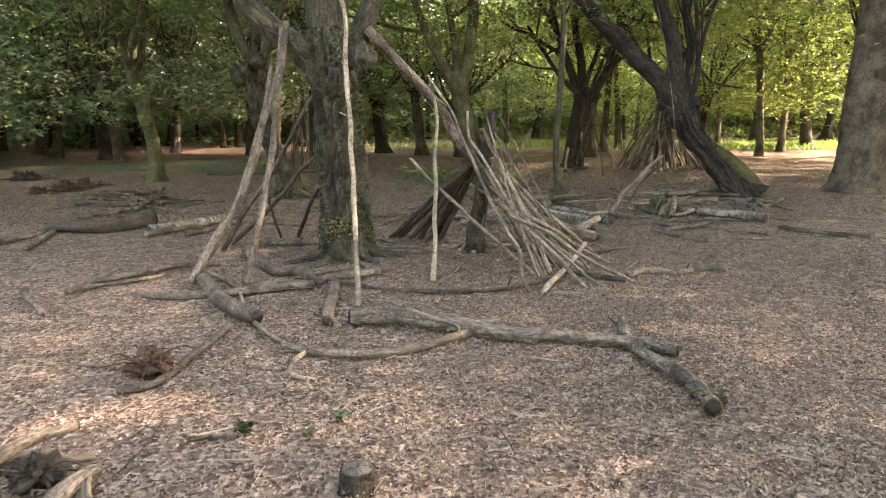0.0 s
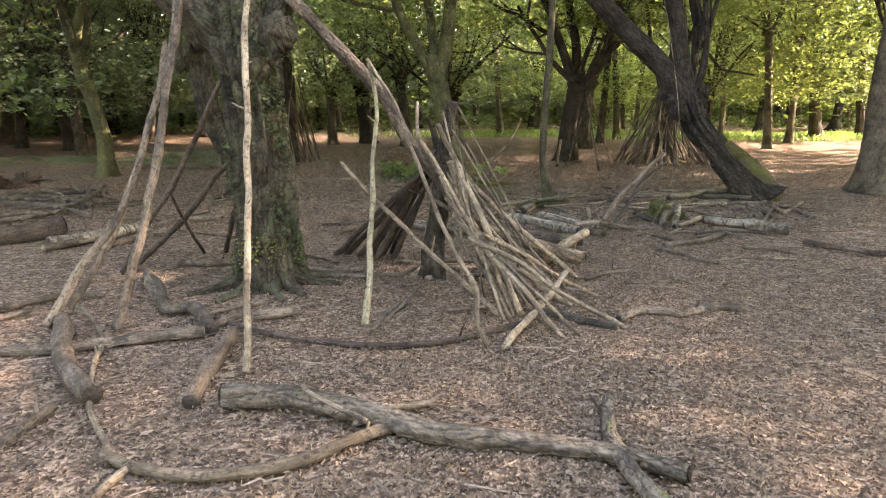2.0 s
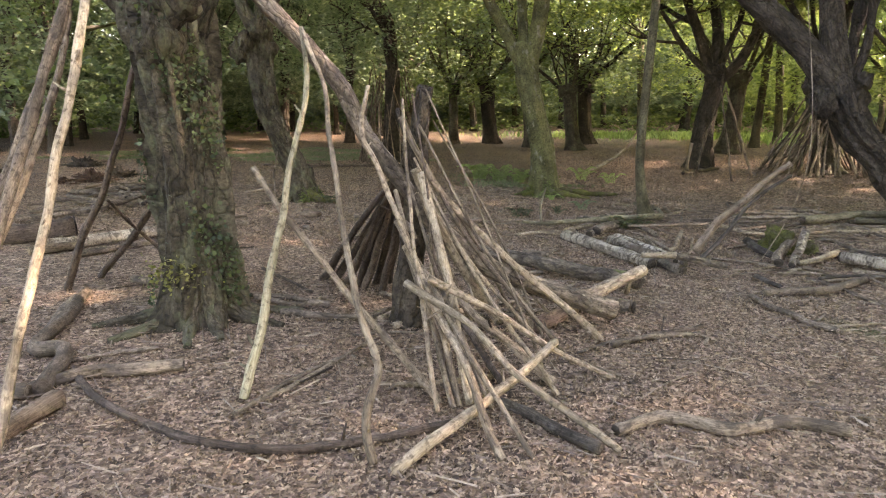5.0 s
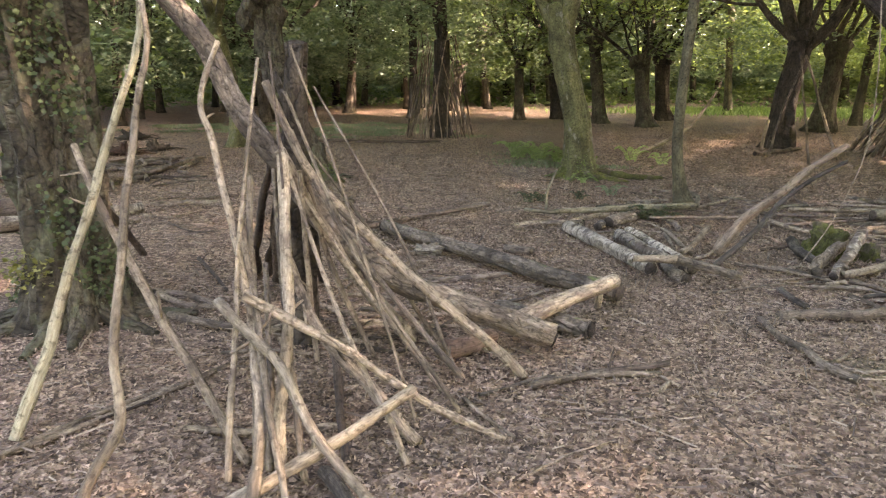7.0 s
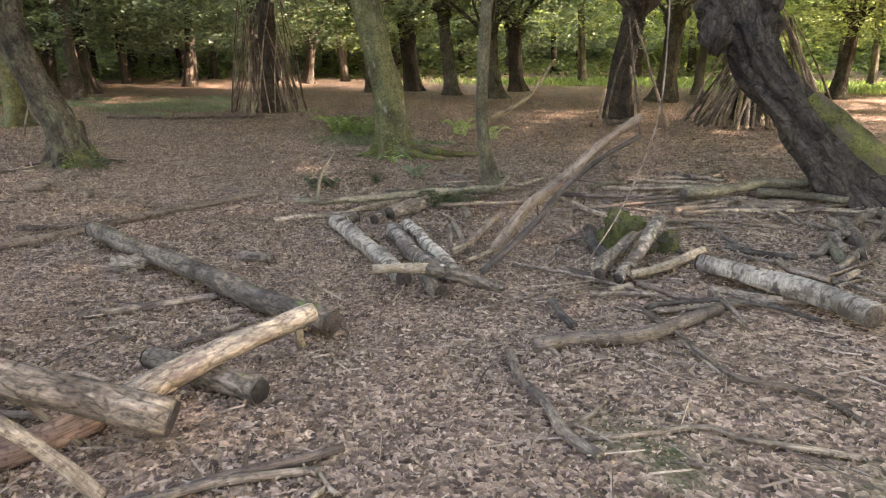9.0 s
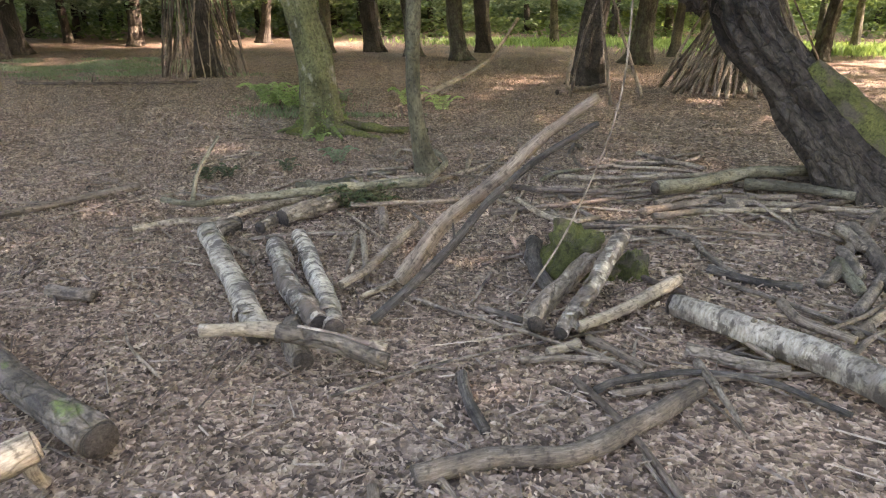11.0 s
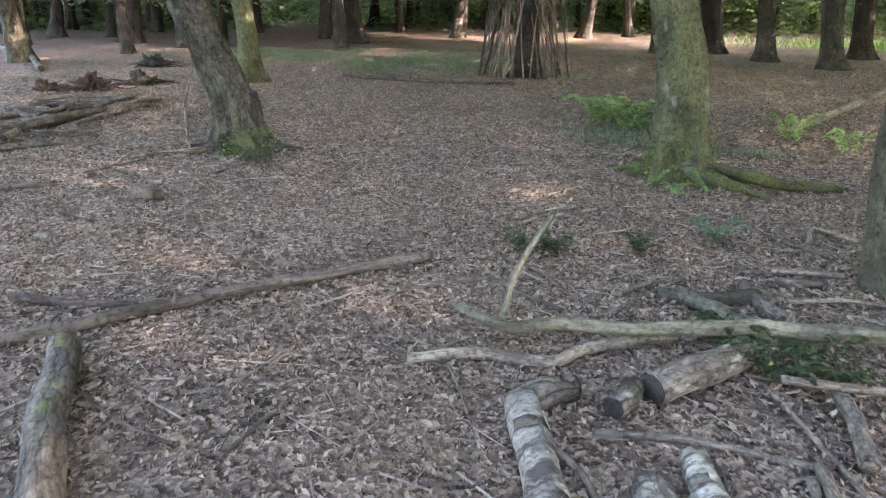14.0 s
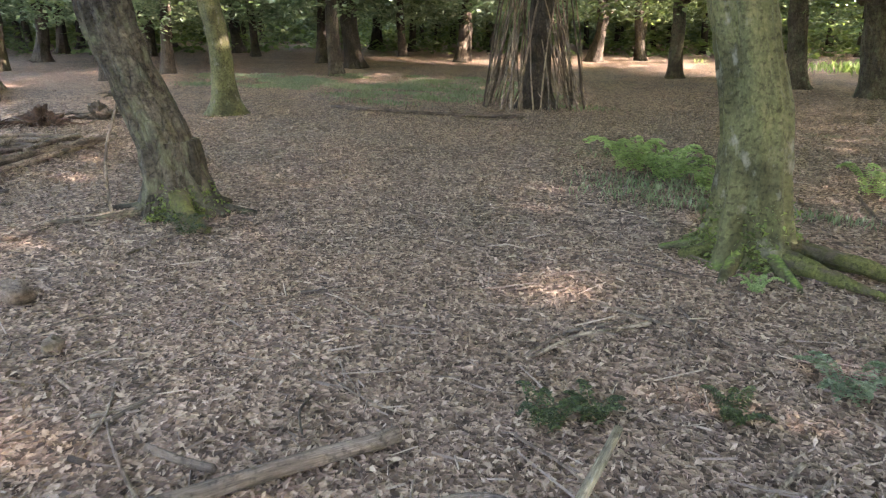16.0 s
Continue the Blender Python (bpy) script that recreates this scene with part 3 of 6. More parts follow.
leaning = tree("tree", "thick leaning tree with a mossy foot and burred fork", [(6.25, 13.85, 0), (5.92, 13.9, 0.35), (5.52, 14.05, 0.85), (5.12, 14.2, 1.4), (4.98, 14.3, 1.9)], (0.29, 0.235, 0.21, 0.235, 0.19),
               [((5.1, 14.35, 1.85), (0.18, 0.2, 1), 3.2, 0.08), ((5.05, 14.45, 1.85), (0.05, 0.45, 1), 3.2, 0.07), ((5.1, 14.25, 1.85), (0.3, -0.1, 1), 3.0, 0.06), ((5.15, 14.3, 1.8), (0.2, 0.1, 1), 3.2, 0.05)],
               RIDGED, LEAF, 17, flute=0.25, flare=0.5, sides=72, step=0.035, ridge=0.42, burr=(5.02, 14.15, 1.8, 8), crown_low=4.4, upper=190, depth=1,
               arms=(([(5.05, 14.25, 1.7), (4.5, 14.45, 2.4), (3.8, 14.7, 3.15), (3.0, 15.0, 4.1), (2.4, 15.2, 5.2)], 0.21, 0.14), ([(5.0, 14.3, 1.8), (4.85, 14.4, 2.6), (4.76, 14.5, 3.3), (4.5, 14.6, 4.1), (4.4, 14.7, 5.5)], 0.18, 0.12)))
part("moss", Geo().tube([(0.2, 0.0, -0.02), (-0.06, 0.0, 0.36), (-0.3, 0.05, 0.62), (-0.62, 0.14, 1.0)], (0.25, 0.24, 0.2, 0.08), 20, 0.05, 0.2, seed=3), MOSS, leaning, "green moss over the foot")
tree("tree", "large smooth grey tree trunk", [(9.05, 14.7, 0), (9.1, 14.7, 1.5), (9.2, 14.7, 4.0), (9.3, 14.7, 7.0)], (0.52, 0.46, 0.43, 0.36), [((9.3, 14.7, 6.5), (0.4, 0.2, 1), 4.0, 0.2), ((9.3, 14.7, 6.8), (-0.5, -0.2, 1), 4.0, 0.2)], SMOOTH, LEAF, 19, upper=60, flute=0.05, flare=0.35, sides=34)
tree("tree", "dark leaning pollard with many upright limbs", [(4.25, 22.2, 0), (4.3, 22.2, 1.0), (4.45, 22.2, 1.9), (4.55, 22.2, 2.5)], (0.235, 0.215, 0.22, 0.22),
     [((4.45, 22.2, 2.2), (-0.3, 0, 1), 3.6, 0.15), ((4.5, 22.2, 2.4), (0.05, 0.1, 1), 3.8, 0.16), ((4.6, 22.2, 2.2), (0.75, 0, 0.7), 3.2, 0.14), ((4.4, 22.1, 2.3), (-0.7, 0, 0.6), 2.8, 0.09), ((4.6, 22.3, 2.4), (0.3, 0.3, 1), 3.2, 0.09)], TRUNKDARK, LEAF, 23, flute=0.3, flare=0.5, ridge=0.3, sides=44, burr=(4.5, 22.2, 2.3, 6), crown_low=4.0, upper=150)
tree("tree", "slender upright olive-barked tree with a bent foot", [(2.5, 14.1, 0), (2.41, 14.1, 0.35), (2.36, 14.1, 0.85), (2.38, 14.1, 1.6), (2.43, 14.1, 2.4), (2.46, 14.1, 3.3), (2.44, 14.1, 4.3)], (0.09, 0.066, 0.06, 0.062, 0.062, 0.056, 0.046),
     [((2.44, 14.1, 4.0), (-0.2, 0.1, 1), 2.5, 0.035), ((2.46, 14.1, 3.6), (0.4, 0, 1), 2.2, 0.03)], SAPLING, LEAF, 29, flute=0.1, flare=0.45, sides=16, crown=60)
mossy = tree("tree", "tall tree with mossy foot and green algae on smooth bark", [(0.8, 16.12, 0), (0.76, 16.12, 0.8), (0.6, 16.12, 1.5), (0.45, 16.15, 2.1), (0.3, 16.15, 2.7)], (0.225, 0.195, 0.19, 0.21, 0.14),
             [((0.35, 16.15, 2.3), (-0.55, 0, 0.85), 3.6, 0.12), ((0.5, 16.15, 2.2), (0.08, 0.05, 1), 4.2, 0.16), ((0.35, 16.15, 2.5), (-0.15, 0.3, 1), 3.6, 0.1)], TRUNKGREEN, LEAF, 31, flute=0.16, flare=0.6, sides=56, step=0.04, ridge=0.16, roots=7, root_high=1.4, crown_low=3.8)
for pts, r in (([(0.1, -0.1, 0.12), (0.45, -0.05, 0.09), (0.85, -0.1, 0.05), (1.3, 0.1, 0.02)], 0.1), ([(0.15, -0.15, 0.1), (0.5, -0.3, 0.05), (0.85, -0.42, 0.01)], 0.075), ([(-0.1, -0.2, 0.1), (-0.35, -0.35, 0.02)], 0.08)):
    part("root", Geo().tube(pts, (r * 0.85, r * 0.3), 20, 0.03, 0.4, seed=r * 90, wander=0.9, ridge=0.4), MOSS, mossy, "moss-covered surface root")

leaner = [o for o in scene.objects if o.get("label", "").startswith("leaning dark tree")][0]
part("root", Geo().tube([(0.1, -0.12, 0.16), (0.38, -0.22, 0.06), (0.75, -0.3, 0.01)], (0.1, 0.03), 12, 0.05, 0.25, seed=8, wander=0.5), MOSS, leaner, "moss-covered surface root")



def moss_fringe(ob, radius, high, count, seed, start=0.0, span=6.28):
    """Shaggy moss tufts round the foot of a tree."""
    rng = np.random.default_rng(seed)
    a, h = start + span * rng.uniform(0, 1, count), high * rng.beta(0.7, 2.2, count)
    r = radius * (1.0 + 0.75 * np.exp(-h / 0.1)) + rng.normal(0, 0.025, count)
    c = np.stack([r * np.cos(a), r * np.sin(a), h + 0.005], 1)
    tagged(part("moss", quads("moss", leaves(rng, c, rng.uniform(0.02, 0.05, count), 0.8, 0.5)), MOSSFRINGE, ob, "bright green moss tufts round the foot"), kind="stuff")


moss_fringe(mossy, 0.24, 0.4, 2600, 61)
moss_fringe(leaner, 0.25, 0.28, 900, 62, -1.3, 1.9)

# woods further off: (x, y, radius, kind)
snag = tagged(new("tree_snag"), "broken reddish dead stump inside a shelter of poles", "tree")
snag.location = (0.42, 8.42, 0)
part("trunk", Geo().tube([(0, 0, -0.05), (0.03, -0.02, 0.5), (0.1, -0.1, 1.1), (0.2, -0.2, 1.75)], (0.085, 0.075, 0.07, 0.06), 22, 0.04, 0.3, 0.4, 0.6, seed=4.4), TRUNKDARK, snag)
part("stub", Geo().tube([(0.1, -0.1, 1.0), (0.05, -0.05, 1.35), (-0.02, -0.1, 1.6)], (0.045, 0.035, 0.02), 12, 0.05, 0.3, seed=2.4), TRUNKDARK, snag)


def pollard(seed, height, radius, bark, leaf, leaf_size, hubs, each, low, high=70):
    """A far tree: short stout bole, head of upright shoots, wide layered crown; high: sprays added for shade."""
    rng = np.random.default_rng(seed)
    ob = tagged(new("tree"), "", "tree")
    lean = rng.normal(0, 0.1, 2)
    top = Vector((lean[0] * height, lean[1] * height, height))
    g = Geo().tube([(0, 0, -0.05), tuple(top * 0.4 + Vector((rng.normal(0, 0.06), 0, 0))), tuple(top)], (radius * 0.9, radius * 0.8, radius * 0.8), 24, 0.12, 0.12, 0.3, 0.5, seed=seed, ridge=0.25)
    for k in range(4):
        g.blob(top + Vector(rng.normal(0, radius * 0.5, 3)), (radius * 0.8,) * 3, seed + k, 0.6, 6, 10)
    part("trunk", g, bark, ob)
    lg, tips = Geo(), []
    for k in range(7):
        a = k * 0.9 + rng.uniform(0, 0.5)
        s = rng.uniform(0.15, 1.0)
        shoots(lg, rng, top + Vector((math.cos(a), math.sin(a), 0)) * radius * 0.5, (math.cos(a) * s, math.sin(a) * s, 1), rng.uniform(2.2, 3.6), radius * rng.uniform(0.15, 0.35), 1, tips, seed + k)
    part("limb", lg, bark, ob)
    h = np.stack([rng.normal(0, 2.0, hubs), rng.normal(0, 2.0, hubs), low + (10 - low) * rng.beta(1.0, 1.5, hubs)], 1)
    part("crown", quads("crown", sprays(rng, h, each, 1.0, leaf_size)), leaf, ob)
    # extra overhead leaf cards, added to keep sun off the ground
    h = np.stack([rng.normal(0, 3.0, high), rng.normal(0, 3.0, high), rng.uniform(7, 12, high)], 1)
    part("upper_crown", quads("upper_crown", sprays(rng, h, 26, 1.4, 0.42)), leaf, ob)
    return ob


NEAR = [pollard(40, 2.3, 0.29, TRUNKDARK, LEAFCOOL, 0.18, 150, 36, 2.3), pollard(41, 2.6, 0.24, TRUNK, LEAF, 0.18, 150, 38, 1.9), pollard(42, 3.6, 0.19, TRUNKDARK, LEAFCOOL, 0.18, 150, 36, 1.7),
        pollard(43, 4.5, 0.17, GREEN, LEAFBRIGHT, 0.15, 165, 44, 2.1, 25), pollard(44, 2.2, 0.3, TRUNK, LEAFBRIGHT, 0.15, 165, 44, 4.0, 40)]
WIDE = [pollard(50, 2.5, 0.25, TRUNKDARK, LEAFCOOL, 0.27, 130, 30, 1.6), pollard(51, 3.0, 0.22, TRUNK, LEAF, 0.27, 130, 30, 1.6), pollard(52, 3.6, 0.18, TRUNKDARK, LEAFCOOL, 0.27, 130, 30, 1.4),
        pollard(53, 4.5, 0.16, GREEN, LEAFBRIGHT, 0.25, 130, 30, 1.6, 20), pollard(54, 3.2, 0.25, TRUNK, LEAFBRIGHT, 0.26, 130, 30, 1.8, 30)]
TELL = ["far dark pollard with a dense cool green crown", "far grey-brown pollard with a green crown", "far slim dark tree with low hanging leaves", "far slender tree with yellow-green leaves tinted as sunlit", "far stout pollard with leaves tinted as sunlit"]
FAR = [(-14.5, 29.6, 0), (-13.6, 34.8, 2), (-12.8, 40, 2), (-15.4, 51.6, 2), (-24.7, 42.8, 0), (-17.5, 44, 2), (-0.85, 30.3, 1), (15, 30.2, 3), (17, 31.8, 1), (19.4, 32.5, 2), (8.95, 34.6, 3), (11.1, 39.2, 3), (3.6, 37.5, 3),
       (-25.4, 39.6, 2), (-9.4, 38.3, 0), (-8.4, 41, 2), (-2.8, 32.8, 0), (0.85, 28.8, 4), (1.2, 32.9, 0), (-26, 24.8, 0), (-24.5, 26.2, 2), (-15.6, 18.4, 1), (-24.4, 43, 2), (-12.2, 41, 2), (-40, 48, 0), (-20, 45, 2),
       (5.9, 28, 4), (-13.8, 35.5, 2), (11.2, 29.8, 1), (14, 34.7, 3), (-30, 31.6, 1), (-4.3, 31.9, 1), (7.4, 31.5, 3), (12.6, 27.0, 3)]


def place(kind, x, y, k, made=NEAR, size=1.0):
    r = random.Random(k * 7 + 1)
    m = pose(x, y, 0, 0, 0, r.uniform(0, 360)) @ Matrix.Diagonal((*(size * r.uniform(0.85, 1.15),) * 3, 1))
    return tagged(copy_thing(made[kind], m), TELL[kind], "tree", "woodland trees")


for k, (x, y, kind) in enumerate(FAR):
    place(kind, x, y, k)
rnd = random.Random(77)
spots = [(x, y) for x, y, _ in FAR] + [(-1.2, 8.4), (-3.3, 14.6), (-8, 18.8), (6.5, 14.2), (9, 14.7), (4.3, 22.2), (0.8, 16.1), (2.5, 14.1), (-4.2, 22.8), (6.9, 21.2)]
# trees right of and behind the path are mostly unseen, added to block sun
for x, y, kind in ((13, 9.5, 3), (14.5, 14, 1), (12.5, 5, 3), (9.5, -2, 1), (-20, 28, 2), (-22, 21.5, 1), (-27, 30, 0), (-31, 25, 2), (-29, 19, 1), (-34, 36, 0), (-18.5, 37.5, 2), (16, 19.5, 3), (19, 24, 3), (-10.5, 4.5, 0), (-10.5, 10.5, 1), (-9.5, -3, 1), (2, -9, 4), (13, 20.5, 4), (21, 15, 1), (-11.5, 14.5, 2),
                   (16.5, 11, 0), (19, 17.5, 1), (18.5, 13, 0), (21.5, 20, 1), (23, 11.5, 0), 
                   (-17, 24, 2), (-20.5, 24.5, 0), (-17.5, 31, 2), (-23.5, 33, 2), (-16, 21.5, 2), (-27, 35, 0), (-20, 34, 0), (-12.5, 26.5, 2), (-9, 32, 2), (-26, 20.5, 2)):
    spots.append((x, y))
    # some stand larger so their crowns shade the wood heap
    place(kind, x, y, len(spots), size={16.5: 1.4, 18.5: 1.5, 19: 1.4}.get(x, 1.0))
k, tries = 200, 0
while k < 284 and tries < 4000:
    tries += 1
    # every fourth tree stands mostly out of view, added to close off light
    ahead = k % 4 != 0
    a, d = (rnd.uniform(-1.3, 0.75), rnd.uniform(37, 62)) if ahead else (rnd.uniform(0.7, 5.3), rnd.uniform(16, 45))
    x, y = 1 + d * math.sin(a), 8 + d * math.cos(a)
    if any((x - p) ** 2 + (y - q) ** 2 < 9 for p, q in spots):
        continue
    # right side gets the sunlit tint, left side the cool hazy one
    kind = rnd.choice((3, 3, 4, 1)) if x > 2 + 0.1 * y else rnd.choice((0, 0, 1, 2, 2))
    spots.append((x, y))
    place(kind, x, y, k, WIDE)
    k += 1
for q, kind, (x, y) in zip(NEAR + WIDE, list(range(5)) * 2, ((-21, 47), (-6, 46), (-33, 40), (16, 44), (23, 41), (-28, 56), (-3, 58), (-14, 60), (13, 56), (26, 52))):
    q.location = (x, y, 0)
    tagged(q, TELL[kind], "tree", "woodland trees")

# distant wall of leaves and undergrowth
rng = np.random.default_rng(8)
n = 5600
a = np.where(rng.uniform(0, 1, n) < 0.6, rng.uniform(-1.4, 0.85, n), rng.uniform(0, 2 * math.pi, n))
d = rng.uniform(58, 82, n)
hub = np.stack([1 + d * np.sin(a), 10 + d * np.cos(a), 0.2 + 18 * rng.beta(0.62, 1.8, n)], 1)
# sunlight on the right half is put in by its leaf colour
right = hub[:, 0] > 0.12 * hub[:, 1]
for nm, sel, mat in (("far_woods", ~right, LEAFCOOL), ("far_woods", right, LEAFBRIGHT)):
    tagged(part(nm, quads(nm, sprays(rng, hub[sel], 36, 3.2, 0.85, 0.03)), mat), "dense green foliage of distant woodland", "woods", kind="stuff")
n = 1100
a = rng.uniform(-1.35, 1.2, n)
d = rng.uniform(38, 68, n)
hub = np.stack([1 - d * np.sin(a), 8 + d * np.cos(a), rng.gamma(1.3, 0.7, n) * np.clip((d - 30) / 20, 0.3, 1.5)], 1)
tagged(part("undergrowth", quads("undergrowth", sprays(rng, hub, 40, 1.6, 0.36, 0.1)), LEAF), "low leafy green undergrowth among far trees", "undergrowth", kind="stuff")


# shelters of leaning poles round trees
def shelter(group, label, cx, cy, top, radius, count, seed, bark, neck=0.2, slim=1.0):
    r = random.Random(seed)
    for k in range(count):
        a = 2 * math.pi * k / count + r.uniform(-0.16, 0.16)
        rr = radius * r.uniform(0.72, 1.12)
        h = top * r.uniform(0.5, 1.25)
        twist = a + r.gauss(0, 0.5)
        a += r.uniform(-0.2, 0.2)
        b = (cx + math.cos(a) * rr, cy + math.sin(a) * rr, 0.02)
        t = (cx + math.cos(twist) * neck + r.uniform(-0.16, 0.16), cy + math.sin(twist) * neck + r.uniform(-0.16, 0.16), h)
        mid = ((b[0] + t[0]) / 2 + r.uniform(-0.06, 0.06), (b[1] + t[1]) / 2 + r.uniform(-0.06, 0.06), h / 2)
        s = stick("pole", [b, mid, t], r.uniform(0.018, 0.042) * slim, r.uniform(0.01, 0.022) * slim, r.choice(bark), label)
        tagged(s, group=group)


shelter("poles of the far wigwam", "grey pole leaning in a wigwam of sticks", 7.0, 21.4, 1.9, 1.3, 76, 1, (GREY, GREY, BARK, PALE))
shelter("poles round the far trunk", "pale pole leaning round a tree trunk", -4.25, 22.85, 2.3, 0.92, 54, 2, (GREY, BARK, DARK, PALE), 0.42, 0.75)
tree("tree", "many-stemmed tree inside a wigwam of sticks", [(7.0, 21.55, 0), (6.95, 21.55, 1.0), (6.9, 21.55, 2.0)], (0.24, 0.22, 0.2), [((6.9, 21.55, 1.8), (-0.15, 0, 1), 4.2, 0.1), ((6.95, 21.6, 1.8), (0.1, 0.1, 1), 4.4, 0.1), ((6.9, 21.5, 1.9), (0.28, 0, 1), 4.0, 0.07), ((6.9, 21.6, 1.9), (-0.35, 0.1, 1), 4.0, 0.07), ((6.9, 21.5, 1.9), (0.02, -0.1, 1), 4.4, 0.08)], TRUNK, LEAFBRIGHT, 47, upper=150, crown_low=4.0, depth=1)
tree("tree", "tree trunk ringed by leaning poles", [(-4.2, 22.9, 0), (-4.2, 22.9, 1.2), (-4.15, 22.9, 2.6)], (0.24, 0.2, 0.2), [((-4.15, 22.9, 2.5), (-0.3, 0, 1), 3.4, 0.12), ((-4.15, 22.9, 2.5), (0.4, 0.1, 1), 3.4, 0.12), ((-4.15, 22.9, 2.4), (0.0, -0.5, 0.9), 2.6, 0.08)], TRUNKDARK, LEAFCOOL, 37, upper=200, crown_low=3.0, flute=0.25)
stick("pole", [(4.5, 18.9, 0.02), (4.35, 19.1, 1.0), (4.2, 19.35, 2.0)], 0.03, 0.018, GREY, "thin grey pole of a bare tripod")
stick("pole", [(5.1, 19.9, 0.02), (4.7, 19.6, 0.95), (4.3, 19.35, 1.95)], 0.04, 0.022, GREY, "thin grey pole of a bare tripod")
stick("pole", [(3.9, 20.0, 0.02), (4.05, 19.7, 0.95), (4.3, 19.35, 1.9)], 0.03, 0.018, GREY, "thin grey pole of a bare tripod")

# fallen wood round the first clearing
stick("log", [(-0.77, 5.42, 0.07), (-0.40, 5.39, 0.07), (0.02, 5.23, 0.06), (0.41, 4.97, 0.06), (0.91, 4.87, 0.05), (1.31, 4.76, 0.05), (1.65, 4.55, 0.05)], 0.076, 0.04, LOGDARK, "long weathered grey fallen log on leaf litter")
stick("branch", [(-1.20, 4.81, 0.03), (-0.92, 4.65, 0.03), (-0.55, 4.60, 0.03), (-0.19, 4.76, 0.03), (0.15, 5.01, 0.04), (0.37, 5.13, 0.04)], 0.026, 0.036, PALE, "pale curved barkless branch against a grey log")
stick("branch", [(-1.19, 4.85, 0.02), (-1.55, 5.38, 0.02), (-1.84, 5.99, 0.02), (-2.08, 6.62, 0.02), (-2.55, 7.26, 0.02), (-2.75, 7.47, 0.02)], 0.019, 0.020, PALE, "thin pale whippy branch arching over litter")
stick("branch", [(-1.00, 4.71, 0.02), (-1.04, 4.45, 0.02), (-1.01, 4.28, 0.01), (-0.84, 4.18, 0.01)], 0.024, 0.015, PALE)
stick("branch", [(0.47, 5.40, 0.02), (0.21, 5.31, 0.02), (0.02, 5.13, 0.02)], 0.024, 0.019, PALE)
stick("branch", [(0.11, 5.01, 0.10), (-0.21, 5.22, 0.16), (-0.47, 5.73, 0.10)], 0.017, 0.008, GREY)
stick("log", [(1.47, 5.35, 0.05), (1.37, 4.88, 0.05), (1.42, 4.42, 0.05), (1.52, 4.11, 0.05), (1.54, 3.81, 0.05), (1.52, 3.59, 0.06)], 0.036, 0.052, LOGDARK, "crooked fallen branch with a mossy green end")
stick("branch", [(-1.36, 7.04, 0.02), (-0.96, 6.72, 0.02), (-0.45, 6.49, 0.02), (0.02, 6.35, 0.02), (0.46, 6.41, 0.02), (0.84, 6.62, 0.02), (1.15, 6.85, 0.02)], 0.022, 0.025, DARK, "long bowed dark branch on the ground")
stick("branch", [(-2.53, 8.51, 0.04), (-2.17, 7.90, 0.04), (-1.85, 7.25, 0.04), (-1.59, 7.23, 0.05), (-1.27, 6.69, 0.04)], 0.051, 0.050, GREY, "thick crooked grey branch on the ground")
stick("log", [(-1.09, 6.61, 0.04), (-1.02, 5.92, 0.04), (-0.97, 5.40, 0.04)], 0.049, 0.050, BARK, "short dark-barked log lying on litter")
stick("branch", [(-2.92, 6.36, 0.03), (-2.39, 6.29, 0.03), (-1.82, 6.51, 0.03), (-1.31, 6.64, 0.04)], 0.036, 0.042, GREY, "smooth grey-brown branch on the ground")
stick("log", [(-2.52, 6.85, 0.06), (-2.09, 6.10, 0.06), (-1.81, 5.73, 0.06), (-1.57, 5.46, 0.06)], 0.069, 0.063, GREY, "short stout crooked log on the ground")
stick("branch", [(-3.72, 6.49, 0.03), (-3.55, 7.08, 0.03), (-3.26, 7.40, 0.03), (-2.97, 7.74, 0.03)], 0.033, 0.030, PALE, "bundled grey sticks on the ground")
stick("branch", [(-3.74, 6.63, 0.02), (-3.38, 6.90, 0.02), (-3.02, 7.28, 0.02)], 0.025, 0.023, GREY, "bundled grey sticks on the ground")
stick("branch", [(-3.77, 6.91, 0.02), (-3.47, 7.29, 0.02), (-3.06, 7.71, 0.02), (-2.62, 7.76, 0.02)], 0.026, 0.021, GREY, "bundled grey sticks on the ground")
stick("branch", [(-2.07, 4.01, 0.02), (-1.90, 4.12, 0.02), (-1.82, 4.52, 0.02), (-1.80, 4.94, 0.02), (-1.75, 5.36, 0.03)], 0.024, 0.031, GREY, "pale-ended branch lying on litter")
stick("branch", [(-1.07, 5.86, 0.01), (-0.84, 5.84, 0.01)], 0.015, 0.013, PALE)
stick("branch", [(-1.39, 3.37, 0.01), (-1.13, 3.41, 0.01)], 0.014, 0.011, PALE, "flat pale splinter of wood on litter")
stick("branch", [(-4.19, 6.54, 0.03), (-3.93, 6.23, 0.03), (-3.55, 5.77, 0.02)], 0.040, 0.025, GREY)
stick("branch", [(-0.03, 6.77, 0.01), (0.10, 7.15, 0.01), (0.27, 7.89, 0.01)], 0.017, 0.014, PALE)
stick("branch", [(-2.41, 9.02, 0.04), (-2.02, 9.00, 0.03), (-1.69, 9.06, 0.03)], 0.040, 0.040, GREY)
stick("branch", [(-3.86, 11.64, 0.03), (-3.46, 11.95, 0.03), (-2.93, 12.05, 0.03)], 0.035, 0.036, GREY)
stick("log", [(-6.01, 10.39, 0.07), (-5.24, 10.27, 0.10), (-4.71, 10.88, 0.13)], 0.078, 0.144, DARK, "dark rotten log on the ground")
stick("log", [(-4.38, 9.96, 0.07), (-4.03, 10.50, 0.06), (-3.65, 11.29, 0.06)], 0.078, 0.068, BIRCH, "pale barked log beside a rotten log")
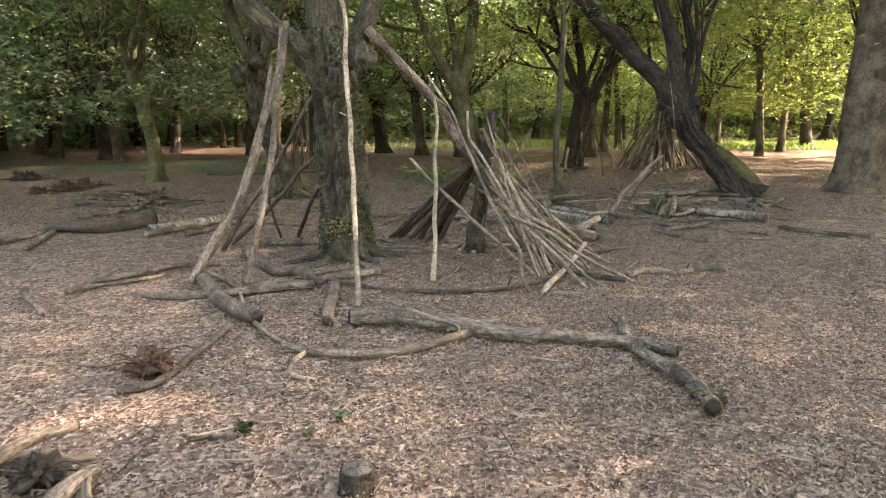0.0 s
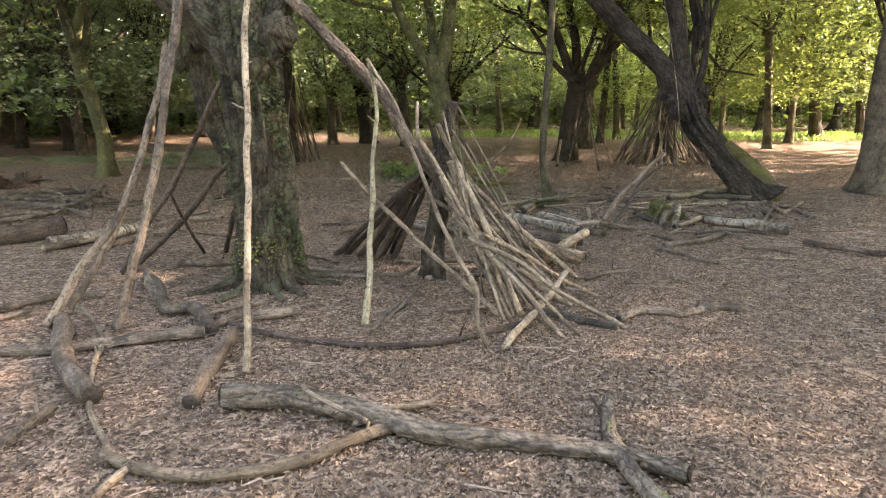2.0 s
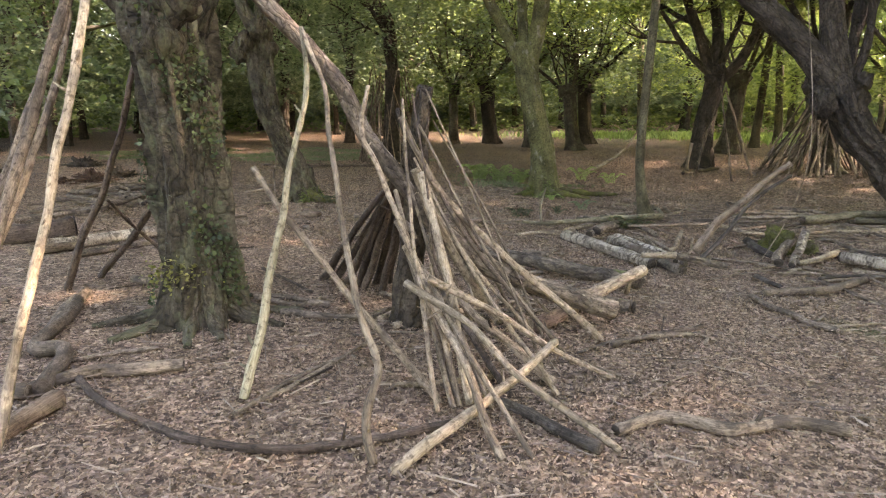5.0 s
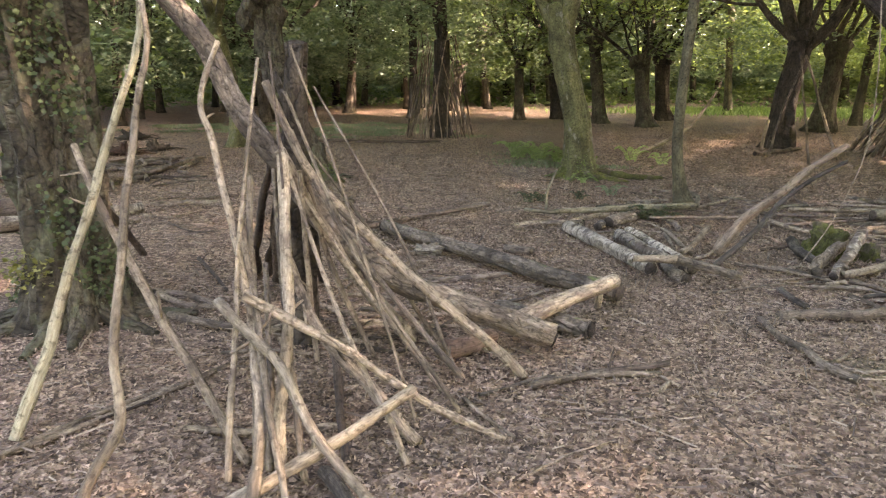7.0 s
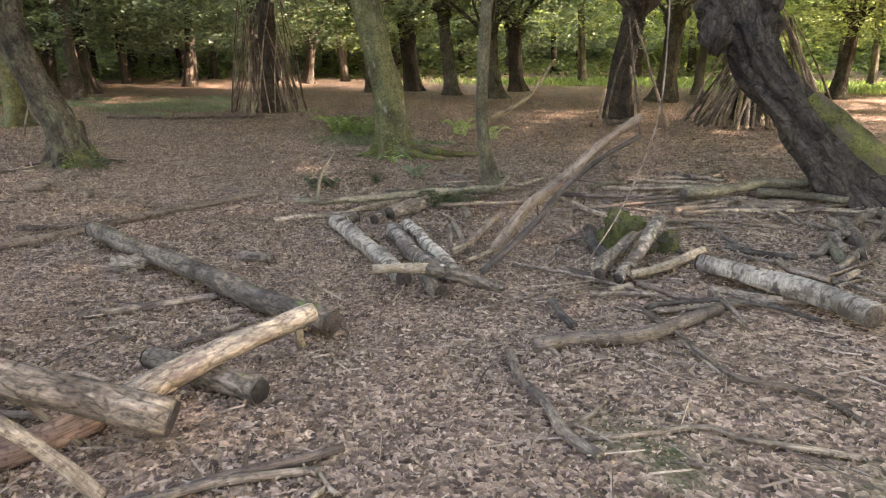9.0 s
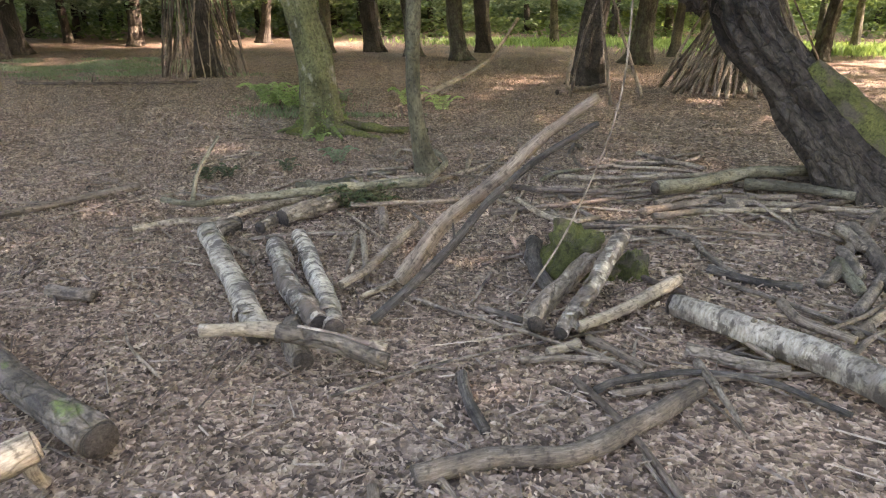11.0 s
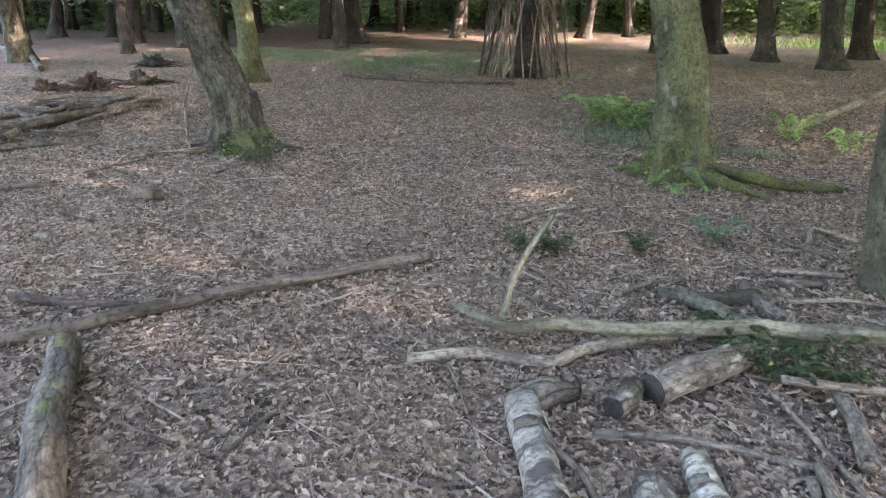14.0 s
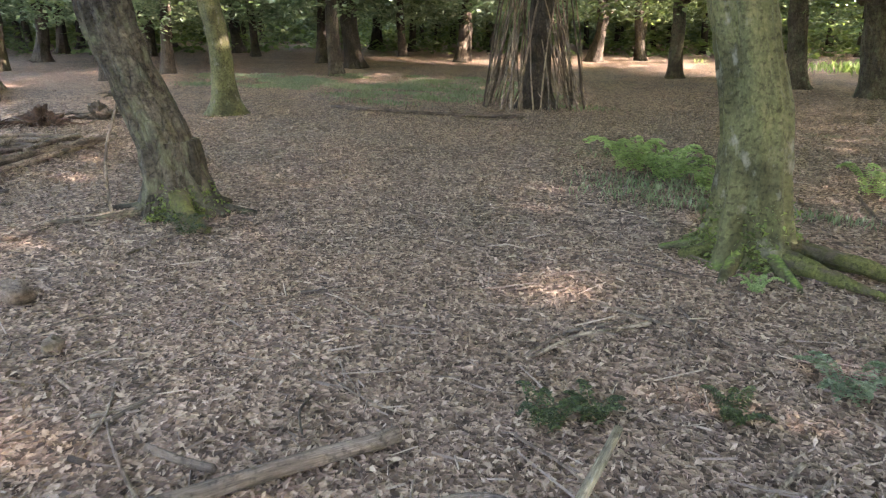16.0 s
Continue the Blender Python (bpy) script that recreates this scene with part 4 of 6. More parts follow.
stick("branch", [(-6.19, 9.30, 0.04), (-6.07, 9.76, 0.04), (-6.05, 10.42, 0.04)], 0.048, 0.043, GREY)
stick("branch", [(-5.54, 8.82, 0.03), (-5.73, 9.46, 0.03), (-6.01, 10.31, 0.03)], 0.037, 0.034, PALE)
stick("branch", [(-3.77, 9.79, 0.03), (-3.43, 10.56, 0.03), (-3.24, 10.85, 0.03)], 0.038, 0.033, GREY)
stick("branch", [(-6.67, 12.20, 0.03), (-6.31, 12.64, 0.03), (-5.69, 12.92, 0.03)], 0.035, 0.030, GREY)
stick("branch", [(-7.64, 14.38, 0.05), (-6.87, 14.54, 0.04), (-5.53, 13.34, 0.04)], 0.052, 0.041, GREY)
stick("branch", [(-7.14, 13.86, 0.03), (-7.04, 15.19, 0.03), (-6.58, 15.76, 0.03)], 0.039, 0.030, DARK)
stick("branch", [(-6.46, 13.41, 0.04), (-6.39, 14.57, 0.03), (-5.99, 14.78, 0.03)], 0.043, 0.034, GREY)
stick("branch", [(-7.69, 14.14, 0.04), (-6.71, 13.47, 0.03), (-6.45, 14.41, 0.03)], 0.046, 0.034, DARK)
stick("branch", [(-5.60, 13.09, 0.04), (-6.52, 15.10, 0.04), (-7.14, 16.38, 0.03)], 0.041, 0.038, GREY)
stick("branch", [(-1.23, 11.37, 0.02), (-0.81, 11.56, 0.02), (-0.63, 11.70, 0.01)], 0.025, 0.017, DARK)
stick("branch", [(4.98, 9.85, 0.03), (5.30, 9.36, 0.03), (5.78, 8.99, 0.03)], 0.040, 0.031, DARK)
stick("branch", [(1.93, 8.20, 0.02), (2.24, 8.45, 0.02), (2.54, 8.60, 0.01)], 0.021, 0.016, GREY)
stick("branch", [(1.95, 6.92, 0.03), (2.18, 7.11, 0.03), (2.46, 7.04, 0.03), (2.77, 7.21, 0.03), (3.07, 7.15, 0.03)], 0.033, 0.034, GREY, "crooked grey branch with a knobbly end")
stick("branch", [(1.33, 7.14, 0.02), (1.53, 6.97, 0.03), (1.71, 6.81, 0.03), (1.87, 6.71, 0.03)], 0.028, 0.033, CHAR, "charred black branch end on the ground")
stick("branch", [(-1.97, 7.44, 0.04), (-2.27, 7.98, 0.04), (-2.52, 8.46, 0.04)], 0.046, 0.041, GREY)
stick("log", [(-1.37, 6.66, 0.03), (-1.22, 6.98, 0.03), (-0.99, 7.08, 0.03), (-0.71, 7.21, 0.04)], 0.035, 0.041, GREY, "grey weathered log on the ground")
stick("branch", [(-1.59, 7.08, 0.01), (-1.39, 7.28, 0.01), (-1.09, 7.50, 0.01)], 0.016, 0.016, GREY)
stick("branch", [(-0.04, 6.67, 0.02), (0.04, 7.13, 0.01), (0.11, 7.41, 0.01), (0.21, 7.62, 0.01)], 0.018, 0.014, PALE, "pale straight stick on the ground")
stick("branch", [(-1.11, 8.82, 0.02), (-0.73, 8.80, 0.02), (-0.32, 8.68, 0.02)], 0.027, 0.021, GREY)
stick("branch", [(-0.62, 8.42, 0.02), (-0.04, 8.39, 0.02), (0.27, 8.77, 0.02)], 0.028, 0.022, GREY)
stick("branch", [(0.20, 8.38, 0.02), (0.28, 8.75, 0.02)], 0.028, 0.028, PALE, "short sawn stick on the ground")
stick("branch", [(0.36, 8.27, 0.02), (0.53, 8.53, 0.02)], 0.027, 0.026, PALE)
stick("branch", [(0.54, 7.23, 0.01), (0.85, 7.31, 0.01), (1.25, 7.51, 0.02)], 0.014, 0.022, PALE)
stick("branch", [(-1.47, 9.71, 0.02), (-1.05, 9.39, 0.01), (-0.64, 9.03, 0.01)], 0.019, 0.012, DARK)
stick("branch", [(0.12, 8.02, 0.01), (0.36, 8.15, 0.01), (0.64, 8.18, 0.01)], 0.013, 0.011, GREY)
stick("branch", [(0.00, 9.09, 0.02), (0.41, 8.89, 0.02), (0.77, 8.93, 0.01)], 0.024, 0.017, GREY)
stick("branch", [(1.64, 7.96, 0.01), (1.81, 7.81, 0.01), (1.98, 7.68, 0.01)], 0.012, 0.009, PALE)
stick("branch", [(0.66, 9.72, 0.02), (1.00, 9.94, 0.02), (1.29, 10.16, 0.02)], 0.022, 0.023, GREY, "straight grey stick on the ground")
stick("branch", [(0.64, 8.63, 0.02), (0.89, 8.78, 0.01), (1.39, 8.92, 0.01)], 0.019, 0.014, GREY)
stick("branch", [(0.79, 8.49, 0.01), (1.13, 8.77, 0.01), (1.21, 8.97, 0.01)], 0.013, 0.013, DARK)
stick("branch", [(-1.04, 8.76, 0.02), (-0.66, 8.63, 0.02), (-0.40, 8.67, 0.02)], 0.027, 0.018, GREY)
stick("branch", [(-4.36, 9.81, 0.04), (-4.11, 10.28, 0.04), (-3.89, 10.90, 0.04)], 0.049, 0.045, PALE, "pale barkless log on the ground")
stick("branch", [(-3.16, 8.21, 0.02), (-3.05, 8.22, 0.01)], 0.019, 0.014, GREY)
stick("branch", [(-3.59, 12.17, 0.02), (-3.30, 12.68, 0.02)], 0.025, 0.022, DARK)
stick("branch", [(1.71, 8.02, 0.01), (1.96, 8.32, 0.01), (2.03, 8.35, 0.01)], 0.010, 0.016, GREY)

# poles of the lean-to against the ivied tree
stick("pole", [(-0.77, 5.86, 0.03), (-0.82, 6.22, 0.70), (-0.88, 6.66, 1.52), (-0.96, 7.01, 2.19), (-0.99, 7.29, 2.71), (-1.15, 7.75, 3.60)], 0.028, 0.029, PEELED, "tall slender pale pole leaning into a tree fork")
stick("pole", [(-2.04, 6.73, 0.03), (-1.91, 7.05, 0.70), (-1.83, 7.39, 1.45), (-1.77, 7.73, 2.24), (-1.75, 7.95, 2.75)], 0.044, 0.035, GREY, "tall grey pole leaning into a tree fork")
stick("pole", [(-2.62, 6.83, 0.03), (-2.44, 7.02, 0.41), (-2.16, 7.27, 0.86), (-1.99, 7.55, 1.51), (-1.84, 7.82, 2.19), (-1.80, 8.00, 2.70)], 0.043, 0.029, GREY, "bowed grey pole leaning into a tree fork")
stick("pole", [(-2.71, 7.30, 0.03), (-2.40, 7.52, 0.57), (-2.20, 7.71, 1.13), (-2.02, 7.94, 1.88), (-1.95, 8.05, 2.30)], 0.037, 0.027, GREY, "bowed grey pole leaning into a tree fork")
stick("pole", [(-2.89, 8.72, 0.00), (-2.57, 8.57, 0.46), (-2.19, 8.46, 0.93), (-1.84, 8.30, 1.43), (-1.56, 8.14, 1.87), (-1.41, 8.08, 2.07)], 0.041, 0.019, DARK, "dark crooked pole leaning on a tree")
stick("pole", [(-2.90, 9.15, 0.00), (-2.55, 9.05, 0.30), (-2.12, 8.91, 0.70), (-1.86, 8.82, 1.00), (-1.52, 8.72, 1.29)], 0.038, 0.031, DARK, "dark branch propped on a trunk")
stick("pole", [(-2.11, 9.73, 0.00), (-1.84, 9.19, 0.47), (-1.58, 8.77, 0.82)], 0.036, 0.025, DARK, "short dark prop against a trunk")
stick("pole", [(-2.35, 9.65, 0.00), (-2.31, 9.11, 0.41), (-2.24, 8.55, 0.85)], 0.025, 0.016, DARK)

# great shelter of leaning poles round the snag
stick("pole", [(0.84, 6.38, -0.00), (0.77, 6.47, 0.13), (0.76, 6.56, 0.23), (0.78, 6.66, 0.33), (0.74, 6.72, 0.41), (0.64, 6.81, 0.55), (0.53, 6.98, 0.78), (0.40, 7.18, 1.05), (0.26, 7.43, 1.38), (0.11, 7.71, 1.75), (-0.14, 7.95, 2.12)], 0.028, 0.017, PEELED, "long pale pole with a crooked foot, leaning in a shelter")
stick("pole", [(-0.10, 6.90, 0.00), (-0.09, 7.10, 0.38), (-0.08, 7.36, 0.87), (-0.07, 7.59, 1.30), (-0.06, 7.82, 1.76), (-0.14, 7.95, 2.12)], 0.033, 0.017, MOSSY, "slim greenish pole leaning in a shelter")
stick("pole", [(0.98, 7.09, 0.00), (0.70, 7.20, 0.26), (0.35, 7.32, 0.55), (-0.03, 7.47, 0.90), (-0.36, 7.63, 1.24)], 0.028, 0.021, PALE, "pale bowed pole leaning in a shelter")
stick("pole", [(0.95, 6.33, 0.00), (1.09, 6.58, 0.06), (1.26, 6.85, 0.12), (1.42, 7.13, 0.19), (1.59, 7.45, 0.28)], 0.036, 0.026, PEELED, "stripped pale crossing pole in a shelter")
stick("pole", [(1.95, 6.75, 0.00), (1.70, 6.86, 0.12), (1.41, 6.98, 0.27), (1.15, 7.13, 0.45), (0.95, 7.21, 0.54), (0.75, 7.30, 0.63)], 0.022, 0.026, PEELED, "pale pole leaning in a shelter")
stick("pole", [(1.17, 7.07, 0.02), (1.04, 7.33, 0.35), (0.89, 7.61, 0.69), (0.66, 7.97, 1.18)], 0.029, 0.033, PEELED, "stout pale sawn pole standing in a shelter")
stick("pole", [(1.87, 8.31, -0.00), (1.48, 8.25, 0.36), (1.06, 8.17, 0.72), (0.72, 8.12, 1.10), (0.49, 8.12, 1.55)], 0.032, 0.026, PALE, "long pale pole leaning in a shelter")
stick("pole", [(1.11, 8.56, 0.03), (0.90, 8.38, 0.37), (0.75, 8.23, 0.71), (0.58, 8.05, 1.20)], 0.051, 0.036, PEELED, "thick pale pole leaning in a shelter")
stick("pole", [(1.95, 8.62, 0.14), (1.14, 8.40, 0.43), (0.76, 8.32, 0.70), (0.45, 8.29, 1.07), (0.15, 8.26, 1.46), (-0.07, 8.25, 1.85), (-0.85, 8.13, 2.70)], 0.085, 0.065, LOGBROWN, "great broken limb leaning down from a tree")
stick("pole", [(1.57, 8.17, 0.02), (1.19, 8.13, 0.43), (0.89, 8.11, 0.82), (0.55, 8.10, 1.40)], 0.020, 0.017, GREY, "grey pole leaning in a shelter")
stick("pole", [(1.42, 6.55, 0.00), (1.28, 6.76, 0.14), (1.09, 7.06, 0.33), (0.62, 7.70, 0.75)], 0.026, 0.028, PALE, "pale pole leaning in a shelter")
stick("pole", [(1.56, 6.59, 0.00), (1.37, 6.80, 0.16), (1.11, 7.09, 0.38), (0.55, 7.75, 0.90)], 0.015, 0.020, PALE, "pale pole leaning in a shelter")
stick("pole", [(1.11, 7.08, 0.00), (0.96, 7.28, 0.36), (0.74, 7.46, 0.74), (0.45, 7.71, 1.24), (0.31, 7.81, 1.46), (0.30, 8.00, 1.75)], 0.023, 0.018, PALE, "pale pole leaning in a shelter")
stick("pole", [(1.59, 7.50, 0.00), (1.37, 7.57, 0.16), (1.05, 7.65, 0.37), (0.75, 7.80, 0.70)], 0.035, 0.026, GREY, "grey pole leaning in a shelter")
stick("pole", [(0.97, 8.30, 0.00), (0.79, 8.23, 0.48), (0.60, 8.15, 1.30)], 0.023, 0.018, PALE, "pale pole leaning in a shelter")
stick("pole", [(0.25, 8.80, 0.90), (0.61, 8.00, 0.75)], 0.025, 0.021, PALE)
stick("pole", [(1.94, 7.66, 0.00), (1.62, 7.55, 0.17), (1.30, 7.46, 0.40), (1.09, 7.38, 0.53), (0.87, 7.31, 0.66)], 0.018, 0.028, LOGPALE, "pale flaking pole lying across a shelter")
stick("pole", [(1.08, 7.04, 0.00), (0.85, 7.39, 0.43), (0.63, 7.69, 0.82), (0.49, 7.91, 1.08)], 0.021, 0.018, PALE, "upright pale pole in a shelter")
stick("pole", [(1.09, 7.12, 0.00), (0.87, 7.46, 0.29), (0.59, 7.86, 0.64)], 0.018, 0.017, GREY, "upright grey pole in a shelter")
stick("pole", [(1.37, 7.25, 0.00), (1.15, 7.59, 0.11), (0.90, 7.95, 0.23)], 0.023, 0.026, DARK, "short dark upright stake in a shelter")
stick("pole", [(0.70, 8.12, 0.00), (0.70, 8.09, 0.64), (0.70, 8.06, 1.10)], 0.020, 0.015, PALE, "upright pale pole in a shelter")
# back poles take the dark wood colour to stand for inner shade
stick("pole", [(-0.75, 9.53, 0.00), (0.35, 8.30, 1.10)], 0.045, 0.023, DARK, "dark pole leaning in a shelter, shade put into its colour")
stick("pole", [(-0.61, 9.53, 0.00), (0.40, 8.35, 1.15)], 0.044, 0.023, DARK, "dark pole leaning in a shelter, shade put into its colour")
stick("pole", [(-0.44, 9.41, 0.00), (0.42, 8.30, 1.20)], 0.043, 0.022, DARK, "dark pole leaning in a shelter, shade put into its colour")
stick("pole", [(-0.33, 9.38, 0.00), (0.45, 8.30, 1.25)], 0.043, 0.022, DARK, "dark pole leaning in a shelter, shade put into its colour")
stick("pole", [(-0.23, 9.28, 0.00), (0.45, 8.35, 1.30)], 0.042, 0.023, DARK, "dark pole leaning in a shelter, shade put into its colour")
stick("pole", [(-0.21, 9.48, 0.00), (0.50, 8.30, 1.25)], 0.043, 0.022, DARK, "dark pole leaning in a shelter, shade put into its colour")
stick("pole", [(-0.05, 9.24, 0.00), (0.50, 8.25, 1.20)], 0.041, 0.022, DARK, "dark pole leaning in a shelter, shade put into its colour")
stick("pole", [(-0.08, 9.51, 0.00), (0.52, 8.30, 1.30)], 0.043, 0.022, DARK, "dark pole leaning in a shelter, shade put into its colour")

# logs by the shelter
stick("log", [(-0.33, 11.17, 0.10), (0.34, 10.74, 0.10), (1.13, 10.30, 0.10), (1.58, 10.02, 0.10), (2.19, 9.70, 0.10)], 0.064, 0.065, LOGDARK, "long mossy-grey rotten log on the ground")
stick("log", [(1.65, 8.80, 0.10), (1.92, 9.14, 0.19), (2.19, 9.44, 0.26)], 0.061, 0.047, LOGPALE, "sawn pale log propped on a stub")
stick("log", [(1.44, 9.24, 0.05), (1.80, 9.12, 0.05), (2.10, 9.03, 0.05)], 0.053, 0.059, LOGDARK, "dark sawn log under a propped log")
stick("branch", [(2.07, 9.56, 0.02), (2.08, 9.50, 0.14)], 0.023, 0.022, PEELED, "small sawn prop under a log")
stick("branch", [(1.34, 9.38, 0.01), (1.52, 9.58, 0.01), (1.63, 9.81, 0.01)], 0.016, 0.013, GREY)
stick("branch", [(2.05, 8.31, 0.02), (2.16, 8.43, 0.02), (2.20, 8.47, 0.02), (2.42, 8.61, 0.02), (2.58, 8.73, 0.02)], 0.020, 0.019, DARK, "dark branch with a pale broken end")
stick("branch", [(2.56, 8.38, 0.01), (2.60, 8.50, 0.01), (2.65, 8.47, 0.01)], 0.015, 0.009, PALE)
stick("branch", [(2.60, 8.51, 0.01), (2.51, 8.61, 0.01)], 0.009, 0.007, PALE)
stick("log", [(1.35, 8.40, 0.05), (1.47, 8.54, 0.05), (1.56, 8.72, 0.05)], 0.060, 0.058, PINK, "short split reddish log under poles")
stick("log", [(-0.91, 10.56, 0.03), (-0.89, 10.84, 0.03), (-0.58, 11.45, 0.03), (-0.28, 12.14, 0.03), (0.21, 13.07, 0.03)], 0.034, 0.031, BARK, "long straight thin log on the ground")
stick("log", [(1.00, 10.95, 0.03), (1.16, 10.93, 0.03), (1.29, 10.92, 0.03)], 0.038, 0.036, GREY, "short grey log piece on the ground")

# wood heap with birch logs
stick("branch", [(0.84, 12.38, 0.13), (1.11, 12.32, 0.13), (1.29, 12.46, 0.13), (1.53, 12.58, 0.13), (1.90, 12.82, 0.13), (2.22, 13.04, 0.13), (2.64, 13.16, 0.13)], 0.019, 0.042, GREEN, "long greenish branch lying over a wood heap")
stick("branch", [(1.09, 12.36, 0.13), (1.07, 12.50, 0.27), (1.07, 12.64, 0.38), (1.09, 12.83, 0.52)], 0.018, 0.012, GREEN, "upright fork of a greenish branch")
stick("branch", [(2.65, 13.23, 0.13), (2.66, 13.99, 0.10), (2.60, 14.33, 0.10), (2.35, 14.84, 0.06)], 0.028, 0.026, GREEN, "curled greenish branch by a thin trunk")
stick("branch", [(0.83, 12.01, 0.02), (1.05, 12.21, 0.02), (1.34, 12.34, 0.02), (1.43, 12.53, 0.03), (1.73, 12.84, 0.03)], 0.024, 0.032, PALE, "weathered pale branch with a ragged end")
stick("log", [(1.79, 12.30, 0.06), (2.04, 12.84, 0.06)], 0.065, 0.069, LOGBROWN, "short sawn log with a dark end")
stick("log", [(1.42, 11.97, 0.05), (1.52, 12.15, 0.05)], 0.060, 0.056, LOGDARK, "short charred-end log piece")
stick("log", [(1.70, 12.12, 0.04), (1.71, 12.31, 0.04)], 0.047, 0.043, LOGBROWN, "short log piece on litter")
stick("branch", [(1.68, 11.97, 0.01), (1.98, 12.12, 0.01), (2.38, 12.21, 0.01)], 0.015, 0.015, GREY)
stick("branch", [(2.19, 12.62, 0.08), (2.58, 12.75, 0.08), (2.99, 12.88, 0.08), (3.31, 13.09, 0.08)], 0.019, 0.022, GREY, "long grey branch lying over a wood heap")
stick("branch", [(1.51, 13.29, 0.03), (1.71, 13.37, 0.03), (1.94, 13.55, 0.03)], 0.035, 0.040, GREEN)
stick("branch", [(1.32, 13.21, 0.01), (1.39, 13.41, 0.01), (1.46, 13.76, 0.01)], 0.014, 0.010, PALE)
stick("branch", [(1.94, 14.00, 0.02), (2.29, 14.14, 0.02)], 0.018, 0.018, GREY)
stick("branch", [(1.77, 14.70, 0.01), (2.06, 14.54, 0.01), (2.21, 14.46, 0.01)], 0.013, 0.015, GREY)
stick("branch", [(2.06, 14.53, 0.01), (2.05, 14.98, 0.02), (2.32, 14.86, 0.02)], 0.015, 0.020, PALE)
stick("branch", [(1.59, 11.82, 0.01), (1.77, 11.71, 0.01), (1.91, 11.53, 0.01)], 0.014, 0.012, PALE)
stick("branch", [(2.85, 12.30, 0.01), (2.61, 12.74, 0.01), (2.48, 12.88, 0.01)], 0.013, 0.012, GREY)
stick("log", [(2.51, 12.28, 0.03), (2.37, 12.75, 0.03)], 0.032, 0.033, LOGBROWN, "short brown log under branches")
stick("birch_log", [(1.41, 11.94, 0.06), (1.75, 11.46, 0.06), (2.10, 10.95, 0.06), (2.34, 10.60, 0.05)], 0.066, 0.062, BIRCH, "white birch log with flaking bark")
stick("birch_log", [(1.96, 11.74, 0.06), (2.23, 11.22, 0.05), (2.40, 10.97, 0.05), (2.59, 10.72, 0.05)], 0.064, 0.057, BIRCHOLD, "old peeling birch log")
stick("birch_log", [(2.03, 11.96, 0.05), (2.38, 11.31, 0.05), (2.66, 10.71, 0.05)], 0.051, 0.053, BIRCH, "white birch log with a dark rotted end")
stick("log", [(2.44, 10.76, 0.04), (2.62, 10.41, 0.04)], 0.045, 0.048, LOGDARK, "dark rotten log under a broken branch")
stick("log", [(2.23, 10.32, 0.20), (2.43, 10.36, 0.20), (2.55, 10.36, 0.20)], 0.026, 0.037, PEELED, "broken branch with pale peeled wood")
stick("log", [(2.55, 10.35, 0.20), (2.69, 10.34, 0.18), (2.83, 10.34, 0.16), (3.01, 10.32, 0.12)], 0.037, 0.031, LOGDARK, "dark split branch across birch logs")
stick("branch", [(2.58, 10.46, 0.16), (2.76, 10.47, 0.13), (2.97, 10.46, 0.10)], 0.020, 0.020, LOGPALE, "pale split branch beside a birch log")
stick("branch", [(2.77, 12.09, 0.12), (2.65, 11.42, 0.10), (2.56, 11.15, 0.08)], 0.030, 0.022, PALE, "pale stick leaning on a birch log")
stick("branch", [(2.38, 12.20, 0.02), (2.58, 11.58, 0.02), (2.66, 11.32, 0.01)], 0.024, 0.016, PALE)
stick("branch", [(2.36, 12.11, 0.02), (2.49, 11.46, 0.01)], 0.018, 0.012, PALE)
stick("branch", [(2.91, 12.05, 0.05), (2.81, 11.42, 0.03), (2.67, 11.12, 0.03)], 0.019, 0.014, PALE)
stick("branch", [(2.15, 12.65, 0.01), (2.60, 12.01, 0.01)], 0.013, 0.010, PALE)
stick("log", [(2.84, 11.27, 0.06), (3.09, 11.44, 0.36), (3.40, 11.62, 0.63), (3.55, 11.70, 0.76), (3.85, 11.84, 0.97)], 0.044, 0.029, BARK, "long grey-brown log leaning up out of a wood heap")
stick("log", [(2.81, 10.84, 0.04), (3.12, 11.14, 0.30), (3.31, 11.36, 0.51), (3.53, 11.56, 0.68), (3.85, 11.79, 0.85)], 0.025, 0.017, CHAR, "charred dark log leaning out of a wood heap")
stick("branch", [(3.48, 11.15, 0.01), (3.72, 11.3, 0.42), (3.92, 11.5, 0.95), (3.97, 11.7, 1.5), (3.98, 12.0, 2.1), (4.0, 12.6, 3.0), (4.1, 13.6, 4.0)], 0.0055, 0.005, GREY, "thin hanging dead twig over a wood heap")
stick("log", [(3.58, 10.85, 0.07), (3.66, 11.11, 0.10), (3.81, 11.45, 0.13), (3.95, 11.79, 0.16)], 0.049, 0.049, LOGBROWN, "hollow brown log leaning on a mossy stump")
stick("log", [(3.69, 10.80, 0.06), (3.81, 11.09, 0.13), (3.92, 11.35, 0.19), (4.01, 11.62, 0.26)], 0.035, 0.049, BIRCHOLD, "flaking grey log leaning on a mossy stump")
stick("log", [(3.77, 10.85, 0.06), (4.04, 11.17, 0.06), (4.30, 11.53, 0.06)], 0.028, 0.034, PEELED, "pale smooth log beside a mossy stump")
stick("branch", [(3.53, 12.10, 0.04), (3.55, 11.66, 0.04), (3.64, 11.37, 0.03)], 0.050, 0.035, CHAR, "twisted blackened branch in a wood heap")
stick("branch", [(3.29, 11.14, 0.01), (3.45, 11.03, 0.01), (3.58, 10.97, 0.01)], 0.017, 0.017, GREY)
stick("branch", [(3.81, 10.75, 0.01), (3.94, 10.63, 0.01), (4.01, 10.58, 0.01)], 0.014, 0.010, PALE)
